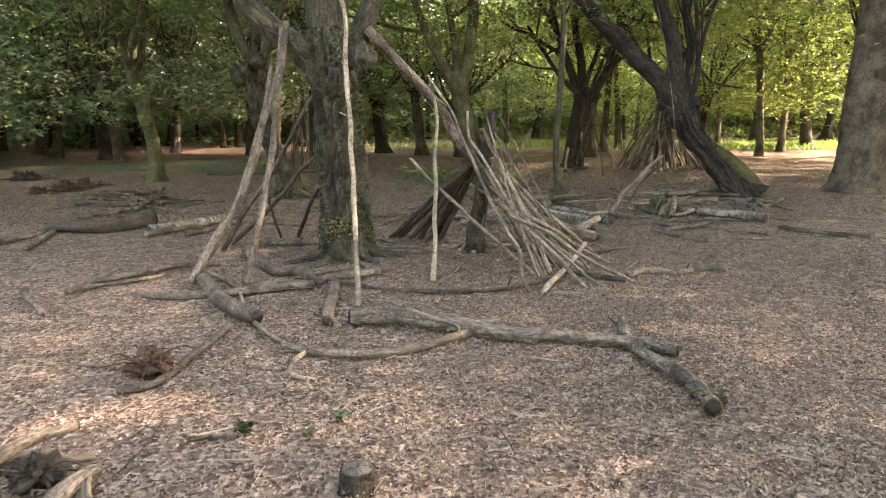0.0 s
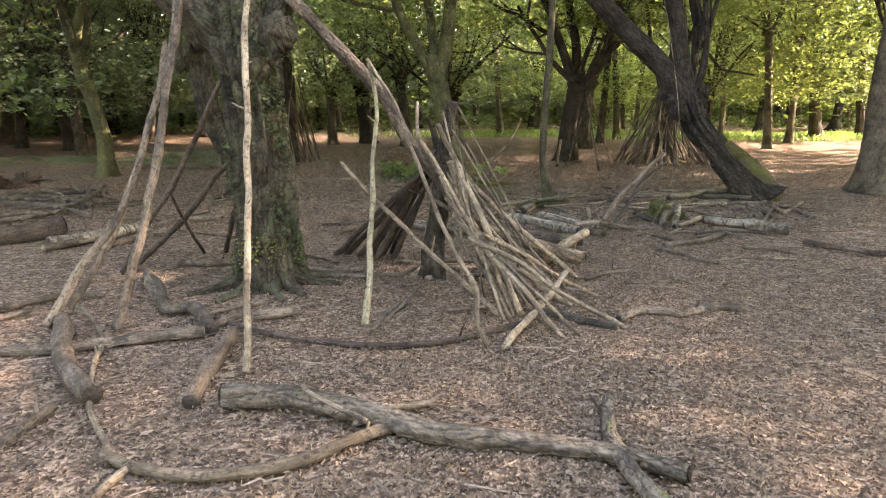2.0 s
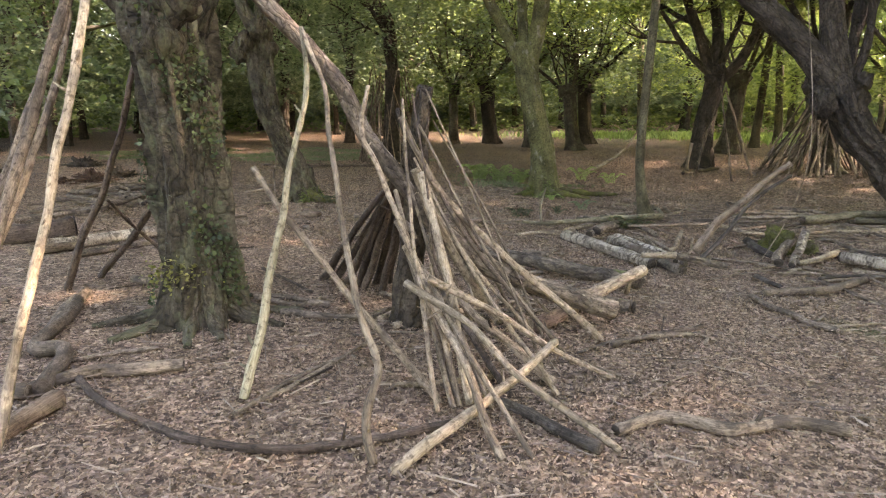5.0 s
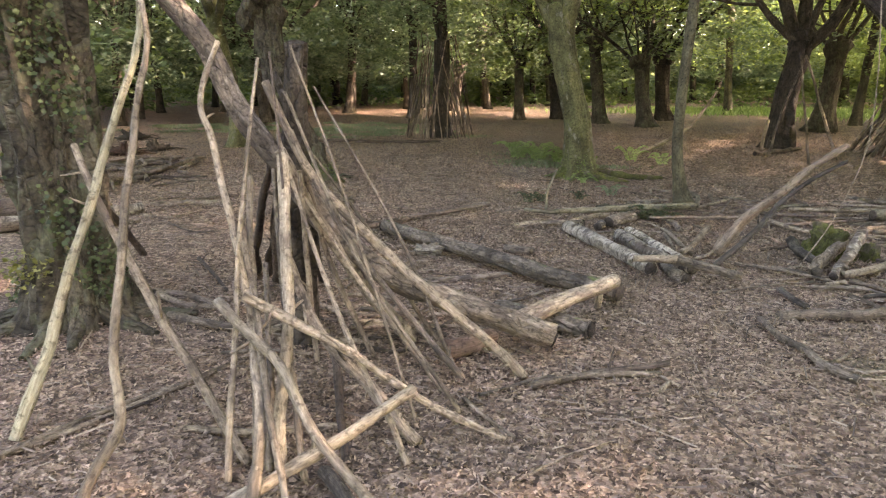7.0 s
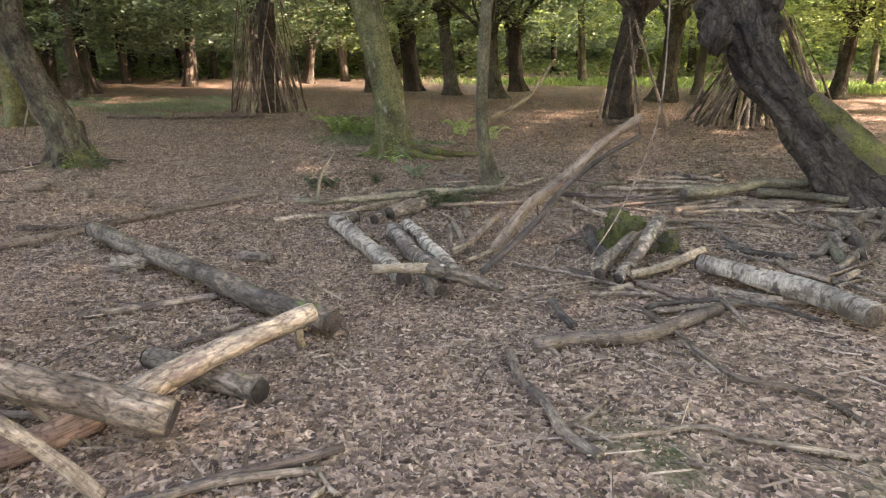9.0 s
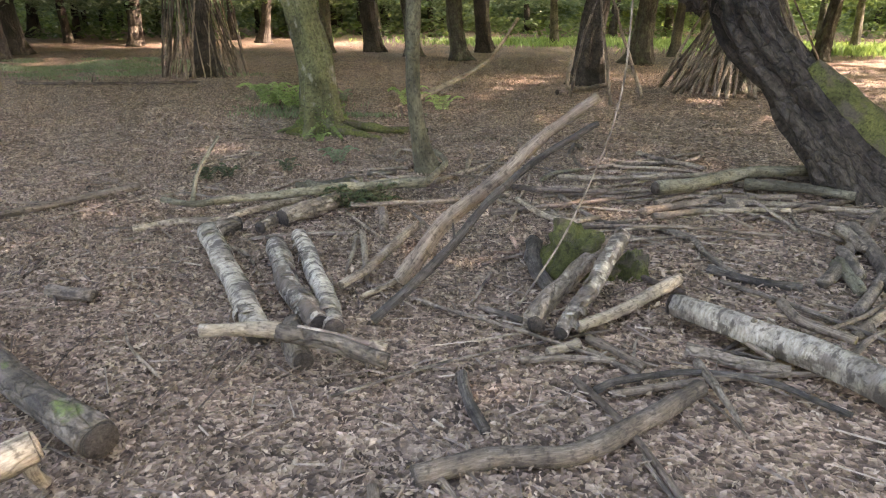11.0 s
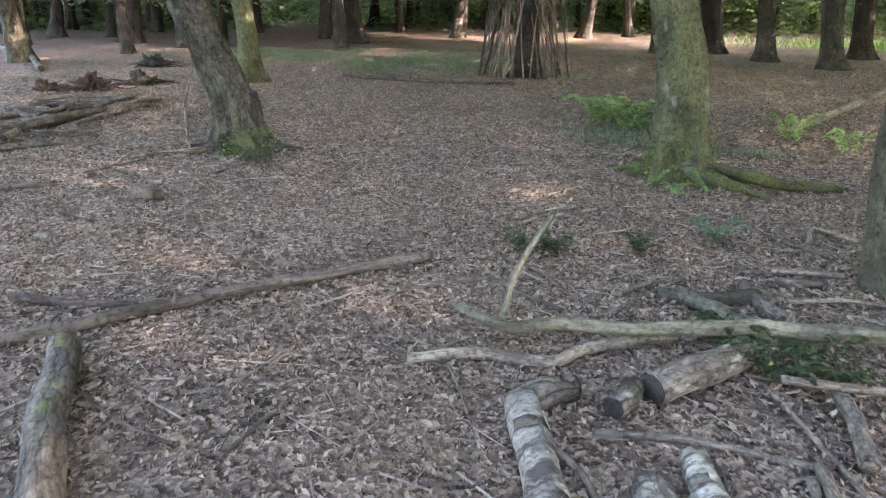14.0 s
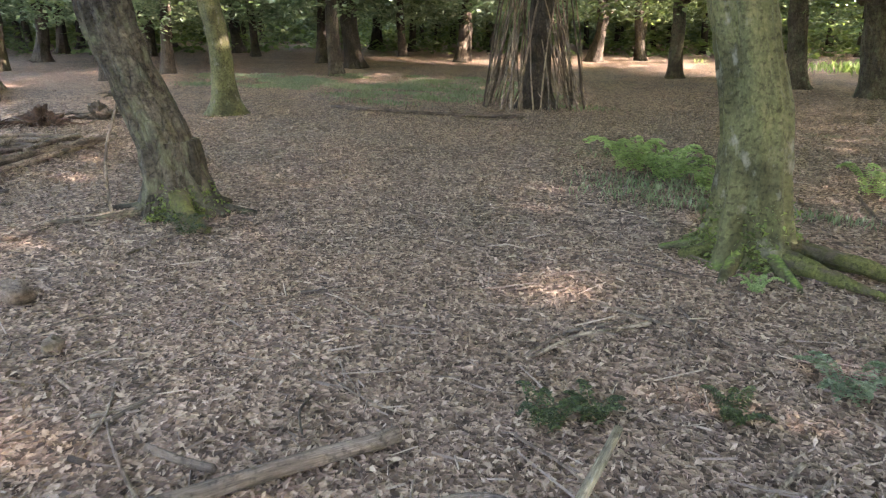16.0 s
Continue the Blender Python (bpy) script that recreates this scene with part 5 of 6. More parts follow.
stick("branch", [(3.77, 10.79, 0.02), (3.64, 10.68, 0.02)], 0.026, 0.022, PEELED, "short yellowish split block")
stick("branch", [(3.42, 11.23, 0.01), (3.43, 11.07, 0.01), (3.38, 10.91, 0.01)], 0.009, 0.007, PALE)
stick("branch", [(3.30, 11.61, 0.01), (3.26, 11.29, 0.01), (3.24, 11.15, 0.01)], 0.011, 0.008, GREY)
stick("branch", [(3.38, 12.26, 0.01), (3.43, 12.01, 0.01), (3.29, 11.96, 0.01)], 0.016, 0.010, PINK)
stick("birch_log", [(4.22, 11.11, 0.10), (4.47, 10.91, 0.10), (4.61, 10.77, 0.10), (4.78, 10.60, 0.10), (4.95, 10.28, 0.10)], 0.058, 0.069, BIRCH, "long white birch log with black scars")
stick("log", [(3.23, 9.76, 0.03), (3.44, 9.90, 0.03), (3.73, 9.96, 0.03), (3.92, 10.13, 0.03), (4.23, 10.45, 0.03)], 0.039, 0.036, GREY, "stout grey branch with a sawn end")
stick("branch", [(3.29, 10.44, 0.02), (3.35, 10.21, 0.02), (3.42, 10.06, 0.02)], 0.023, 0.024, CHAR, "small blackened branch on the ground")
stick("branch", [(3.75, 10.49, 0.01), (3.97, 10.06, 0.01), (4.13, 9.63, 0.01), (4.38, 9.56, 0.01), (4.50, 9.43, 0.01), (4.58, 9.26, 0.01)], 0.016, 0.012, BARK, "long thin brown branch on the ground")
stick("branch", [(3.96, 10.00, 0.01), (4.09, 9.63, 0.01)], 0.009, 0.007, GREY)
stick("branch", [(3.10, 9.70, 0.02), (3.18, 9.41, 0.02), (3.32, 9.20, 0.02), (3.39, 9.00, 0.02), (3.52, 8.83, 0.02)], 0.020, 0.026, GREY, "forked grey branch on the ground")
stick("branch", [(3.39, 9.03, 0.01), (3.49, 9.14, 0.01), (3.56, 9.29, 0.01)], 0.015, 0.010, PALE)
stick("branch", [(3.48, 8.98, 0.01), (3.65, 9.03, 0.01), (3.92, 9.14, 0.01), (4.08, 9.07, 0.01), (4.27, 9.05, 0.01), (4.46, 9.03, 0.01)], 0.012, 0.013, PALE, "long pale slender branch on the ground")
stick("branch", [(5.42, 14.49, 0.03), (5.65, 14.29, 0.02), (6.14, 14.12, 0.02)], 0.032, 0.025, GREY)
stick("branch", [(4.41, 13.22, 0.02), (5.08, 13.73, 0.02)], 0.027, 0.023, GREY)
stick("branch", [(3.58, 14.09, 0.02), (4.43, 14.73, 0.02), (5.17, 15.34, 0.02)], 0.019, 0.018, GREY)
stick("branch", [(3.63, 13.64, 0.01), (4.21, 13.81, 0.01), (4.92, 14.35, 0.01)], 0.015, 0.014, PALE)
stick("branch", [(4.96, 13.46, 0.03), (5.54, 13.54, 0.02)], 0.031, 0.025, BARK)
stick("branch", [(5.38, 13.13, 0.02), (6.08, 13.66, 0.02)], 0.022, 0.020, GREY)
stick("branch", [(3.84, 12.55, 0.01), (4.26, 12.81, 0.01)], 0.017, 0.015, GREY)
stick("branch", [(5.17, 13.93, 0.02), (5.85, 13.88, 0.02)], 0.027, 0.022, DARK)
stick("branch", [(3.68, 13.40, 0.02), (3.95, 12.72, 0.02), (4.19, 12.66, 0.01)], 0.022, 0.016, GREY)
stick("branch", [(4.54, 11.82, 0.03), (4.74, 11.67, 0.02), (4.97, 11.64, 0.02)], 0.029, 0.023, CHAR)
stick("branch", [(5.62, 12.70, 0.05), (5.54, 12.08, 0.04), (5.43, 11.70, 0.03)], 0.052, 0.035, GREY)
stick("branch", [(5.30, 12.01, 0.04), (5.24, 11.58, 0.03)], 0.042, 0.031, GREEN)
stick("branch", [(5.03, 11.05, 0.02), (5.27, 11.32, 0.02)], 0.028, 0.024, PALE)
stick("branch", [(3.51, 13.04, 0.02), (3.64, 12.90, 0.01), (3.74, 12.48, 0.01)], 0.019, 0.014, GREY)
stick("branch", [(4.37, 10.78, 0.01), (4.59, 11.04, 0.01), (4.64, 10.84, 0.01)], 0.010, 0.008, DARK)
stick("branch", [(5.47, 14.03, 0.01), (5.33, 12.79, 0.01)], 0.017, 0.011, GREY)
stick("branch", [(2.94, 13.57, 0.01), (3.05, 14.42, 0.01), (3.13, 14.75, 0.01)], 0.015, 0.014, GREY)
stick("branch", [(3.80, 14.90, 0.02), (3.87, 15.56, 0.02), (3.96, 15.37, 0.02)], 0.024, 0.020, DARK)
stick("branch", [(5.10, 11.69, 0.03), (6.08, 13.22, 0.03), (5.86, 12.16, 0.03), (6.81, 13.36, 0.03)], 0.037, 0.038, GREY, "curling pale roots by a leaning tree")
stick("branch", [(5.12, 11.31, 0.03), (6.08, 12.74, 0.03), (6.07, 11.67, 0.02)], 0.031, 0.028, GREY)

# brushwood beside the heap and in the far piles
stick("log", [(4.43, 13.31, 0.12), (4.71, 13.47, 0.12), (5.24, 13.96, 0.12), (5.57, 14.07, 0.12), (6.10, 14.28, 0.12)], 0.058, 0.043, GREEN, "long smooth greenish log over a wood heap")
stick("log", [(5.20, 13.76, 0.07), (5.58, 13.69, 0.07), (5.94, 13.47, 0.07)], 0.045, 0.034, GREEN, "smooth greenish log in a wood heap")
stick("branch", [(4.24, 14.57, 0.03), (4.60, 14.65, 0.03), (4.99, 14.88, 0.03), (5.18, 15.24, 0.03)], 0.025, 0.019, GREY, "crooked grey branch with a hooked end")
stick("branch", [(4.36, 12.85, 0.03), (4.75, 13.01, 0.03), (5.07, 13.11, 0.03), (5.38, 13.15, 0.03)], 0.025, 0.019, PALE, "straight pale branch in a heap of brushwood")
stick("branch", [(4.29, 12.96, 0.03), (4.73, 13.28, 0.03), (5.02, 13.52, 0.03)], 0.031, 0.023, BARK, "stout brown branch in a heap of brushwood")
stick("branch", [(3.37, 13.07, 0.05), (3.60, 12.66, 0.05), (3.78, 12.55, 0.05), (3.97, 12.69, 0.05)], 0.022, 0.016, PALE, "pale curved branch in a wood heap")
stick("branch", [(3.57, 13.43, 0.01), (3.76, 13.56, 0.01), (4.00, 13.66, 0.01)], 0.013, 0.010, PALE, "thin pale stick in a wood heap")
stick("branch", [(3.54, 13.80, 0.04), (3.67, 14.06, 0.04), (3.92, 14.24, 0.04)], 0.022, 0.017, GREEN, "bent greenish branch in a wood heap")
stick("branch", [(3.54, 13.89, 0.01), (3.61, 13.36, 0.01), (3.69, 12.87, 0.01)], 0.011, 0.008, PALE, "thin pale stick in a wood heap")
stick("branch", [(4.32, 12.62, 0.02), (4.54, 12.39, 0.02), (4.57, 12.11, 0.02), (4.63, 11.87, 0.02), (4.69, 11.78, 0.02)], 0.024, 0.018, GREY, "crooked grey branch bent twice")
stick("branch", [(5.17, 13.35, 0.04), (5.23, 12.91, 0.04), (5.26, 12.58, 0.04)], 0.015, 0.011, GREY, "dead grey branch in a heap of brushwood")
stick("branch", [(5.32, 12.73, 0.02), (5.44, 12.61, 0.02), (5.52, 12.45, 0.02)], 0.016, 0.012, GREY, "dead grey branch in a heap of brushwood")
stick("branch", [(3.85, 14.92, 0.02), (3.86, 14.63, 0.02), (3.94, 14.37, 0.02)], 0.019, 0.014, DARK, "short dark curled branch")
stick("branch", [(5.51, 12.56, 0.07), (5.51, 12.20, 0.07)], 0.044, 0.033, GREY, "thick pale root-like branch by a leaning tree")
stick("branch", [(5.36, 12.17, 0.06), (5.33, 11.94, 0.06), (5.30, 11.74, 0.06)], 0.036, 0.027, GREY, "thick pale root-like branch by a leaning tree")
stick("branch", [(3.83, 10.36, 0.04), (3.93, 10.45, 0.04), (4.18, 10.56, 0.04), (4.38, 10.57, 0.04), (4.54, 10.51, 0.04), (4.61, 10.44, 0.04), (4.73, 10.33, 0.04)], 0.016, 0.012, CHAR, "long charred crooked branch on the ground")
stick("branch", [(4.70, 11.12, 0.13), (4.74, 10.93, 0.13), (4.89, 10.77, 0.13)], 0.027, 0.020, BARK, "smooth brown branch behind a birch log")
stick("branch", [(4.47, 10.99, 0.13), (4.53, 10.96, 0.13), (4.63, 10.95, 0.13)], 0.014, 0.010, DARK, "dark grey stick beside a birch log")
stick("log", [(4.25, 10.79, 0.03), (4.44, 10.71, 0.03), (4.62, 10.65, 0.03)], 0.031, 0.024, LOGBROWN, "rotten fibrous brown log on the ground")
stick("branch", [(4.27, 10.76, 0.01), (4.36, 10.72, 0.01), (4.51, 10.66, 0.01)], 0.014, 0.011, PINK, "reddish splinter of rotten wood")
stick("branch", [(4.32, 10.76, 0.04), (4.45, 10.76, 0.04), (4.56, 10.71, 0.04)], 0.012, 0.009, LOGBROWN, "brown splinter of rotten wood")
stick("branch", [(4.24, 10.65, 0.04), (4.29, 10.41, 0.04), (4.32, 10.18, 0.04)], 0.021, 0.008, LOGBROWN, "split pale-brown wedge of wood")
stick("branch", [(4.24, 10.43, 0.01), (4.30, 10.31, 0.01), (4.35, 10.15, 0.01)], 0.006, 0.005, PALE, "thin pale stick on the ground")
stick("branch", [(3.52, 10.59, 0.02), (3.63, 10.62, 0.02), (3.81, 10.65, 0.02), (3.92, 10.65, 0.02)], 0.017, 0.013, GREY, "straight grey branch on the ground")
stick("branch", [(3.91, 10.65, 0.01), (3.97, 10.58, 0.01), (4.00, 10.54, 0.01)], 0.014, 0.011, PALE, "short pale broken branch end")
stick("branch", [(3.81, 10.82, 0.03), (3.92, 10.73, 0.03), (4.03, 10.60, 0.03)], 0.021, 0.016, BARK, "brown branch on the ground")
stick("branch", [(4.65, 12.34, 0.01), (4.77, 12.46, 0.01), (4.94, 12.47, 0.01)], 0.011, 0.008, GREY, "dead grey branch in a heap of brushwood")
stick("branch", [(4.31, 14.26, 0.02), (4.73, 14.23, 0.02), (5.10, 14.04, 0.02)], 0.018, 0.013, GREY, "dead grey branch in a heap of brushwood")
stick("branch", [(3.97, 13.41, 0.01), (4.22, 13.40, 0.01), (4.54, 13.35, 0.01)], 0.013, 0.010, BARK, "dead grey branch in a heap of brushwood")
stick("branch", [(-7.14, 14.17, 0.04), (-7.73, 14.77, 0.04), (-7.25, 15.27, 0.04), (-6.17, 15.13, 0.04)], 0.038, 0.029, GREY, "dead branch in a low brushwood pile")
stick("branch", [(-6.29, 13.82, 0.04), (-6.58, 14.12, 0.04), (-6.88, 14.47, 0.04)], 0.039, 0.029, GREY, "dead branch in a low brushwood pile")
stick("branch", [(-6.54, 14.97, 0.09), (-6.99, 15.52, 0.09), (-7.12, 15.88, 0.09)], 0.035, 0.026, GREY, "dead branch in a low brushwood pile")
stick("branch", [(-8.03, 14.98, 0.07), (-7.87, 15.52, 0.07), (-7.09, 15.92, 0.07)], 0.028, 0.021, BARK, "dead branch in a low brushwood pile")
stick("branch", [(-6.05, 13.80, 0.02), (-5.59, 13.85, 0.02), (-4.97, 14.07, 0.02)], 0.021, 0.016, DARK, "dead branch in a low brushwood pile")
stick("branch", [(-7.45, 14.31, 0.06), (-7.00, 14.50, 0.06), (-6.99, 14.84, 0.06)], 0.034, 0.026, DARK, "dead branch in a low brushwood pile")
stick("branch", [(-6.45, 14.13, 0.09), (-6.80, 14.62, 0.09), (-7.52, 15.26, 0.09)], 0.030, 0.023, GREY, "dead branch in a low brushwood pile")
stick("branch", [(-3.67, 13.73, 0.02), (-3.63, 13.97, 0.02), (-3.51, 14.31, 0.02)], 0.017, 0.012, PALE, "pale curved root lying by a tree foot")
stick("branch", [(-3.61, 13.96, 0.01), (-3.36, 13.96, 0.01), (-3.39, 14.18, 0.01)], 0.011, 0.008, PALE, "thin pale twig by a tree foot")
stick("branch", [(-2.54, 13.69, 0.01), (-2.67, 14.14, 0.01), (-2.46, 14.49, 0.01)], 0.012, 0.009, PALE, "long thin pale branch on leaf litter")
stick("branch", [(-3.40, 13.01, 0.01), (-3.52, 13.30, 0.01), (-3.57, 13.56, 0.01)], 0.015, 0.012, BARK, "long thin brown branch on leaf litter")
stick("branch", [(-19.56, 19.82, 0.09), (-16.07, 18.80, 0.09), (-12.44, 17.27, 0.09)], 0.086, 0.064, GREY, "grey fallen limb by a far tree")
stick("branch", [(-7.97, 14.55, 0.04), (-6.98, 14.26, 0.04), (-6.34, 14.50, 0.04)], 0.041, 0.031, GREY, "dead branch in a low brushwood pile")
stick("branch", [(-7.39, 13.57, 0.04), (-6.69, 13.42, 0.04), (-5.92, 13.02, 0.04)], 0.038, 0.028, DARK, "dead branch in a low brushwood pile")
stick("branch", [(-6.32, 11.48, 0.08), (-5.86, 11.92, 0.08), (-5.62, 12.59, 0.08)], 0.041, 0.031, GREY, "dead branch in a low brushwood pile")
stick("branch", [(-7.27, 13.67, 0.08), (-6.25, 13.22, 0.08), (-4.94, 12.14, 0.08)], 0.031, 0.023, PALE, "dead branch in a low brushwood pile")
stick("branch", [(-5.68, 12.55, 0.10), (-5.96, 13.99, 0.10), (-6.58, 15.96, 0.10)], 0.047, 0.035, GREY, "dead branch in a low brushwood pile")
stick("branch", [(-6.80, 16.17, 0.06), (-5.86, 14.46, 0.06), (-5.33, 14.01, 0.06)], 0.034, 0.026, GREY, "dead branch in a low brushwood pile")
stick("branch", [(-5.53, 8.79, 0.04), (-5.80, 9.65, 0.04), (-5.95, 10.25, 0.04)], 0.038, 0.028, GREY, "pale-barked branch beside a rotten log")

stick("branch", [(0.62, 8.70, 0.02), (0.79, 8.79, 0.02), (0.98, 8.78, 0.02)], 0.020, 0.015, PALE, "short dead branch lying inside a shelter of poles")
stick("branch", [(0.54, 8.98, 0.02), (0.75, 8.99, 0.02), (0.98, 8.96, 0.02)], 0.018, 0.013, GREY, "short dead branch lying inside a shelter of poles")
stick("branch", [(0.94, 8.66, 0.02), (1.10, 8.70, 0.02), (1.27, 8.72, 0.02)], 0.022, 0.017, GREY, "short dead branch lying inside a shelter of poles")
stick("branch", [(0.27, 9.22, 0.02), (0.44, 9.26, 0.02), (0.69, 9.24, 0.02)], 0.016, 0.012, PALE, "short dead branch lying inside a shelter of poles")
stick("branch", [(0.65, 8.40, 0.02), (0.77, 8.43, 0.02), (0.92, 8.41, 0.02)], 0.018, 0.013, BARK, "short dead branch lying inside a shelter of poles")
stick("branch", [(0.32, 8.75, 0.01), (0.50, 8.74, 0.01), (0.61, 8.86, 0.01)], 0.014, 0.011, DARK, "short dead branch lying inside a shelter of poles")
stick("branch", [(0.24, 9.04, 0.01), (0.21, 9.25, 0.01), (0.16, 9.53, 0.01)], 0.012, 0.009, GREY, "short dead branch lying inside a shelter of poles")
stick("branch", [(0.84, 8.40, 0.01), (1.04, 8.38, 0.01), (1.18, 8.48, 0.01)], 0.015, 0.011, DARK, "short dead branch lying inside a shelter of poles")
stick("branch", [(1.04, 9.00, 0.02), (1.17, 9.09, 0.02), (1.34, 9.04, 0.02)], 0.018, 0.013, GREY, "short dead branch lying inside a shelter of poles")
stick("branch", [(-5.05, 12.94, 0.02), (-4.89, 13.49, 0.02), (-4.50, 13.88, 0.02)], 0.016, 0.012, GREY, "small dead branch on leaf litter")
stick("branch", [(-3.53, 11.15, 0.01), (-3.11, 11.15, 0.01), (-3.02, 11.63, 0.01)], 0.014, 0.011, GREY, "small dead branch on leaf litter")
stick("branch", [(-2.86, 10.88, 0.01), (-2.28, 10.62, 0.01), (-2.12, 10.73, 0.01)], 0.012, 0.009, DARK, "small dead branch on leaf litter")
stick("branch", [(-4.53, 12.08, 0.01), (-4.09, 12.14, 0.01), (-4.00, 12.46, 0.01)], 0.012, 0.009, PALE, "small dead branch on leaf litter")

# litter sticks past the heap
stick("pole", [(3.89, 21.37, 0.00), (3.95, 21.36, 0.68)], 0.046, 0.040, PALE, "short stick propped on a far tree")
stick("pole", [(4.31, 23.17, 0.00), (4.42, 23.16, 0.51)], 0.039, 0.032, PALE, "short stick propped on a far tree")
stick("branch", [(3.69, 20.39, 0.04), (4.21, 21.07, 0.04), (4.69, 21.89, 0.04)], 0.049, 0.042, GREY, "grey branch at the foot of a far tree")
stick("branch", [(-3.70, 13.76, 0.01), (-3.57, 14.00, 0.01), (-3.44, 14.25, 0.01)], 0.017, 0.015, GREY)
stick("branch", [(-0.51, 12.51, 0.01), (-0.36, 12.53, 0.01), (-0.20, 12.57, 0.01)], 0.016, 0.017, BARK)
stick("log", [(1.61, 13.33, 0.04), (1.94, 13.15, 0.04), (2.27, 13.05, 0.04)], 0.042, 0.043, GREEN, "stout green-grey log on the ground")
stick("branch", [(1.85, 13.65, 0.03), (1.96, 13.46, 0.03), (2.08, 13.29, 0.03)], 0.035, 0.034, GREY)
stick("branch", [(0.40, 12.71, 0.01), (0.66, 12.99, 0.01), (0.91, 12.91, 0.01), (1.17, 12.84, 0.01)], 0.014, 0.017, GREY)
stick("branch", [(0.61, 12.04, 0.01), (0.79, 12.06, 0.01), (0.97, 12.06, 0.01)], 0.008, 0.006, GREY)
stick("branch", [(0.87, 11.83, 0.01), (1.07, 11.85, 0.01)], 0.009, 0.007, PALE)
stick("branch", [(1.27, 12.67, 0.01), (1.43, 13.18, 0.01), (1.56, 13.72, 0.01)], 0.014, 0.010, GREY)
stick("branch", [(0.31, 13.90, 0.01), (0.39, 14.24, 0.01), (0.54, 14.45, 0.01), (0.65, 14.61, 0.01)], 0.010, 0.013, PALE)
stick("branch", [(-0.87, 12.51, 0.01), (-0.81, 12.61, 0.01), (-0.80, 12.77, 0.01)], 0.008, 0.007, PALE)
stick("branch", [(-0.67, 12.32, 0.01), (-0.57, 12.34, 0.01)], 0.013, 0.010, DARK)
stick("branch", [(-3.48, 13.05, 0.01), (-3.53, 13.47, 0.01), (-3.56, 13.71, 0.01)], 0.009, 0.009, DARK)
stick("branch", [(-2.04, 11.91, 0.03), (-1.97, 11.95, 0.03)], 0.033, 0.033, BIRCH)
stick("branch", [(-2.45, 12.29, 0.01), (-2.12, 12.34, 0.01)], 0.013, 0.010, DARK)
stick("branch", [(-1.12, 13.88, 0.01), (-1.02, 13.99, 0.01)], 0.011, 0.009, DARK)
stick("branch", [(1.37, 19.35, 0.03), (1.90, 20.40, 0.24), (2.38, 21.35, 0.53), (2.88, 21.90, 1.26)], 0.05, 0.03, PEELED, "pale dead branch curving up off the ground")
stick("branch", [(1.31, 18.33, 0.01), (1.51, 17.55, 0.01), (1.69, 17.42, 0.01)], 0.017, 0.013, DARK)
stick("log", [(-7.11, 20.49, 0.03), (-6.06, 20.59, 0.03), (-5.12, 20.75, 0.03), (-3.57, 21.22, 0.03)], 0.034, 0.030, DARK, "long thin log on the ground")
stick("branch", [(1.98, 13.84, 0.02), (2.23, 13.94, 0.02)], 0.024, 0.024, LOGDARK)
stick("branch", [(1.77, 13.90, 0.01), (1.95, 13.95, 0.01)], 0.013, 0.012, GREY)
stick("branch", [(-0.78, 12.52, 0.01), (-0.79, 12.65, 0.01), (-0.81, 12.77, 0.01)], 0.012, 0.009, GREY)
stick("branch", [(0.29, 13.93, 0.01), (0.30, 14.07, 0.01), (0.31, 14.20, 0.01)], 0.011, 0.010, PALE)
stick("branch", [(0.33, 14.25, 0.01), (0.42, 14.41, 0.01), (0.54, 14.58, 0.01)], 0.012, 0.010, GREY)
stick("branch", [(0.34, 14.69, 0.01), (0.56, 14.67, 0.01), (0.75, 14.63, 0.01)], 0.011, 0.008, GREY)
stick("branch", [(0.70, 14.90, 0.01), (0.91, 14.66, 0.01), (1.07, 14.55, 0.01)], 0.008, 0.006, DARK)
stick("branch", [(-5.79, 13.65, 0.03), (-7.16, 14.54, 0.03), (-7.63, 15.06, 0.03), (-7.22, 15.39, 0.03)], 0.031, 0.034, DARK)
stick("branch", [(-7.55, 14.80, 0.03), (-7.58, 15.43, 0.03), (-7.30, 16.00, 0.03)], 0.038, 0.035, GREY)
stick("branch", [(-6.48, 13.84, 0.03), (-6.56, 14.25, 0.02), (-6.70, 14.66, 0.02)], 0.030, 0.028, GREY)
stick("branch", [(-7.11, 14.72, 0.03), (-7.04, 15.38, 0.02), (-6.53, 15.36, 0.02)], 0.029, 0.025, GREY)
stick("branch", [(-5.74, 13.62, 0.02), (-5.32, 13.83, 0.02), (-5.13, 14.09, 0.02)], 0.021, 0.017, DARK)

# thinner poles and brushwood
rnd = random.Random(31)
for k in range(5):
    a = radians(rnd.choice((-60, -25, 0, 30)) + rnd.uniform(-22, 22))
    rr = rnd.uniform(0.75, 1.25)
    b = (0.75 + math.cos(a) * rr, 8.05 + math.sin(a) * rr, 0.015)
    t = (0.5 + math.cos(a) * 0.12, 8.12 + math.sin(a) * 0.12, rnd.uniform(1.0, 1.75))
    mid = ((b[0] + t[0]) / 2 + rnd.uniform(-0.05, 0.05), (b[1] + t[1]) / 2 + rnd.uniform(-0.05, 0.05), t[2] * 0.48)
    tagged(stick("pole", [b, mid, t], rnd.uniform(0.012, 0.026), 0.01, rnd.choice((GREY, PALE, PALE, BARK)), "slim dead pole leaning in a shelter"), group="poles of the great shelter")
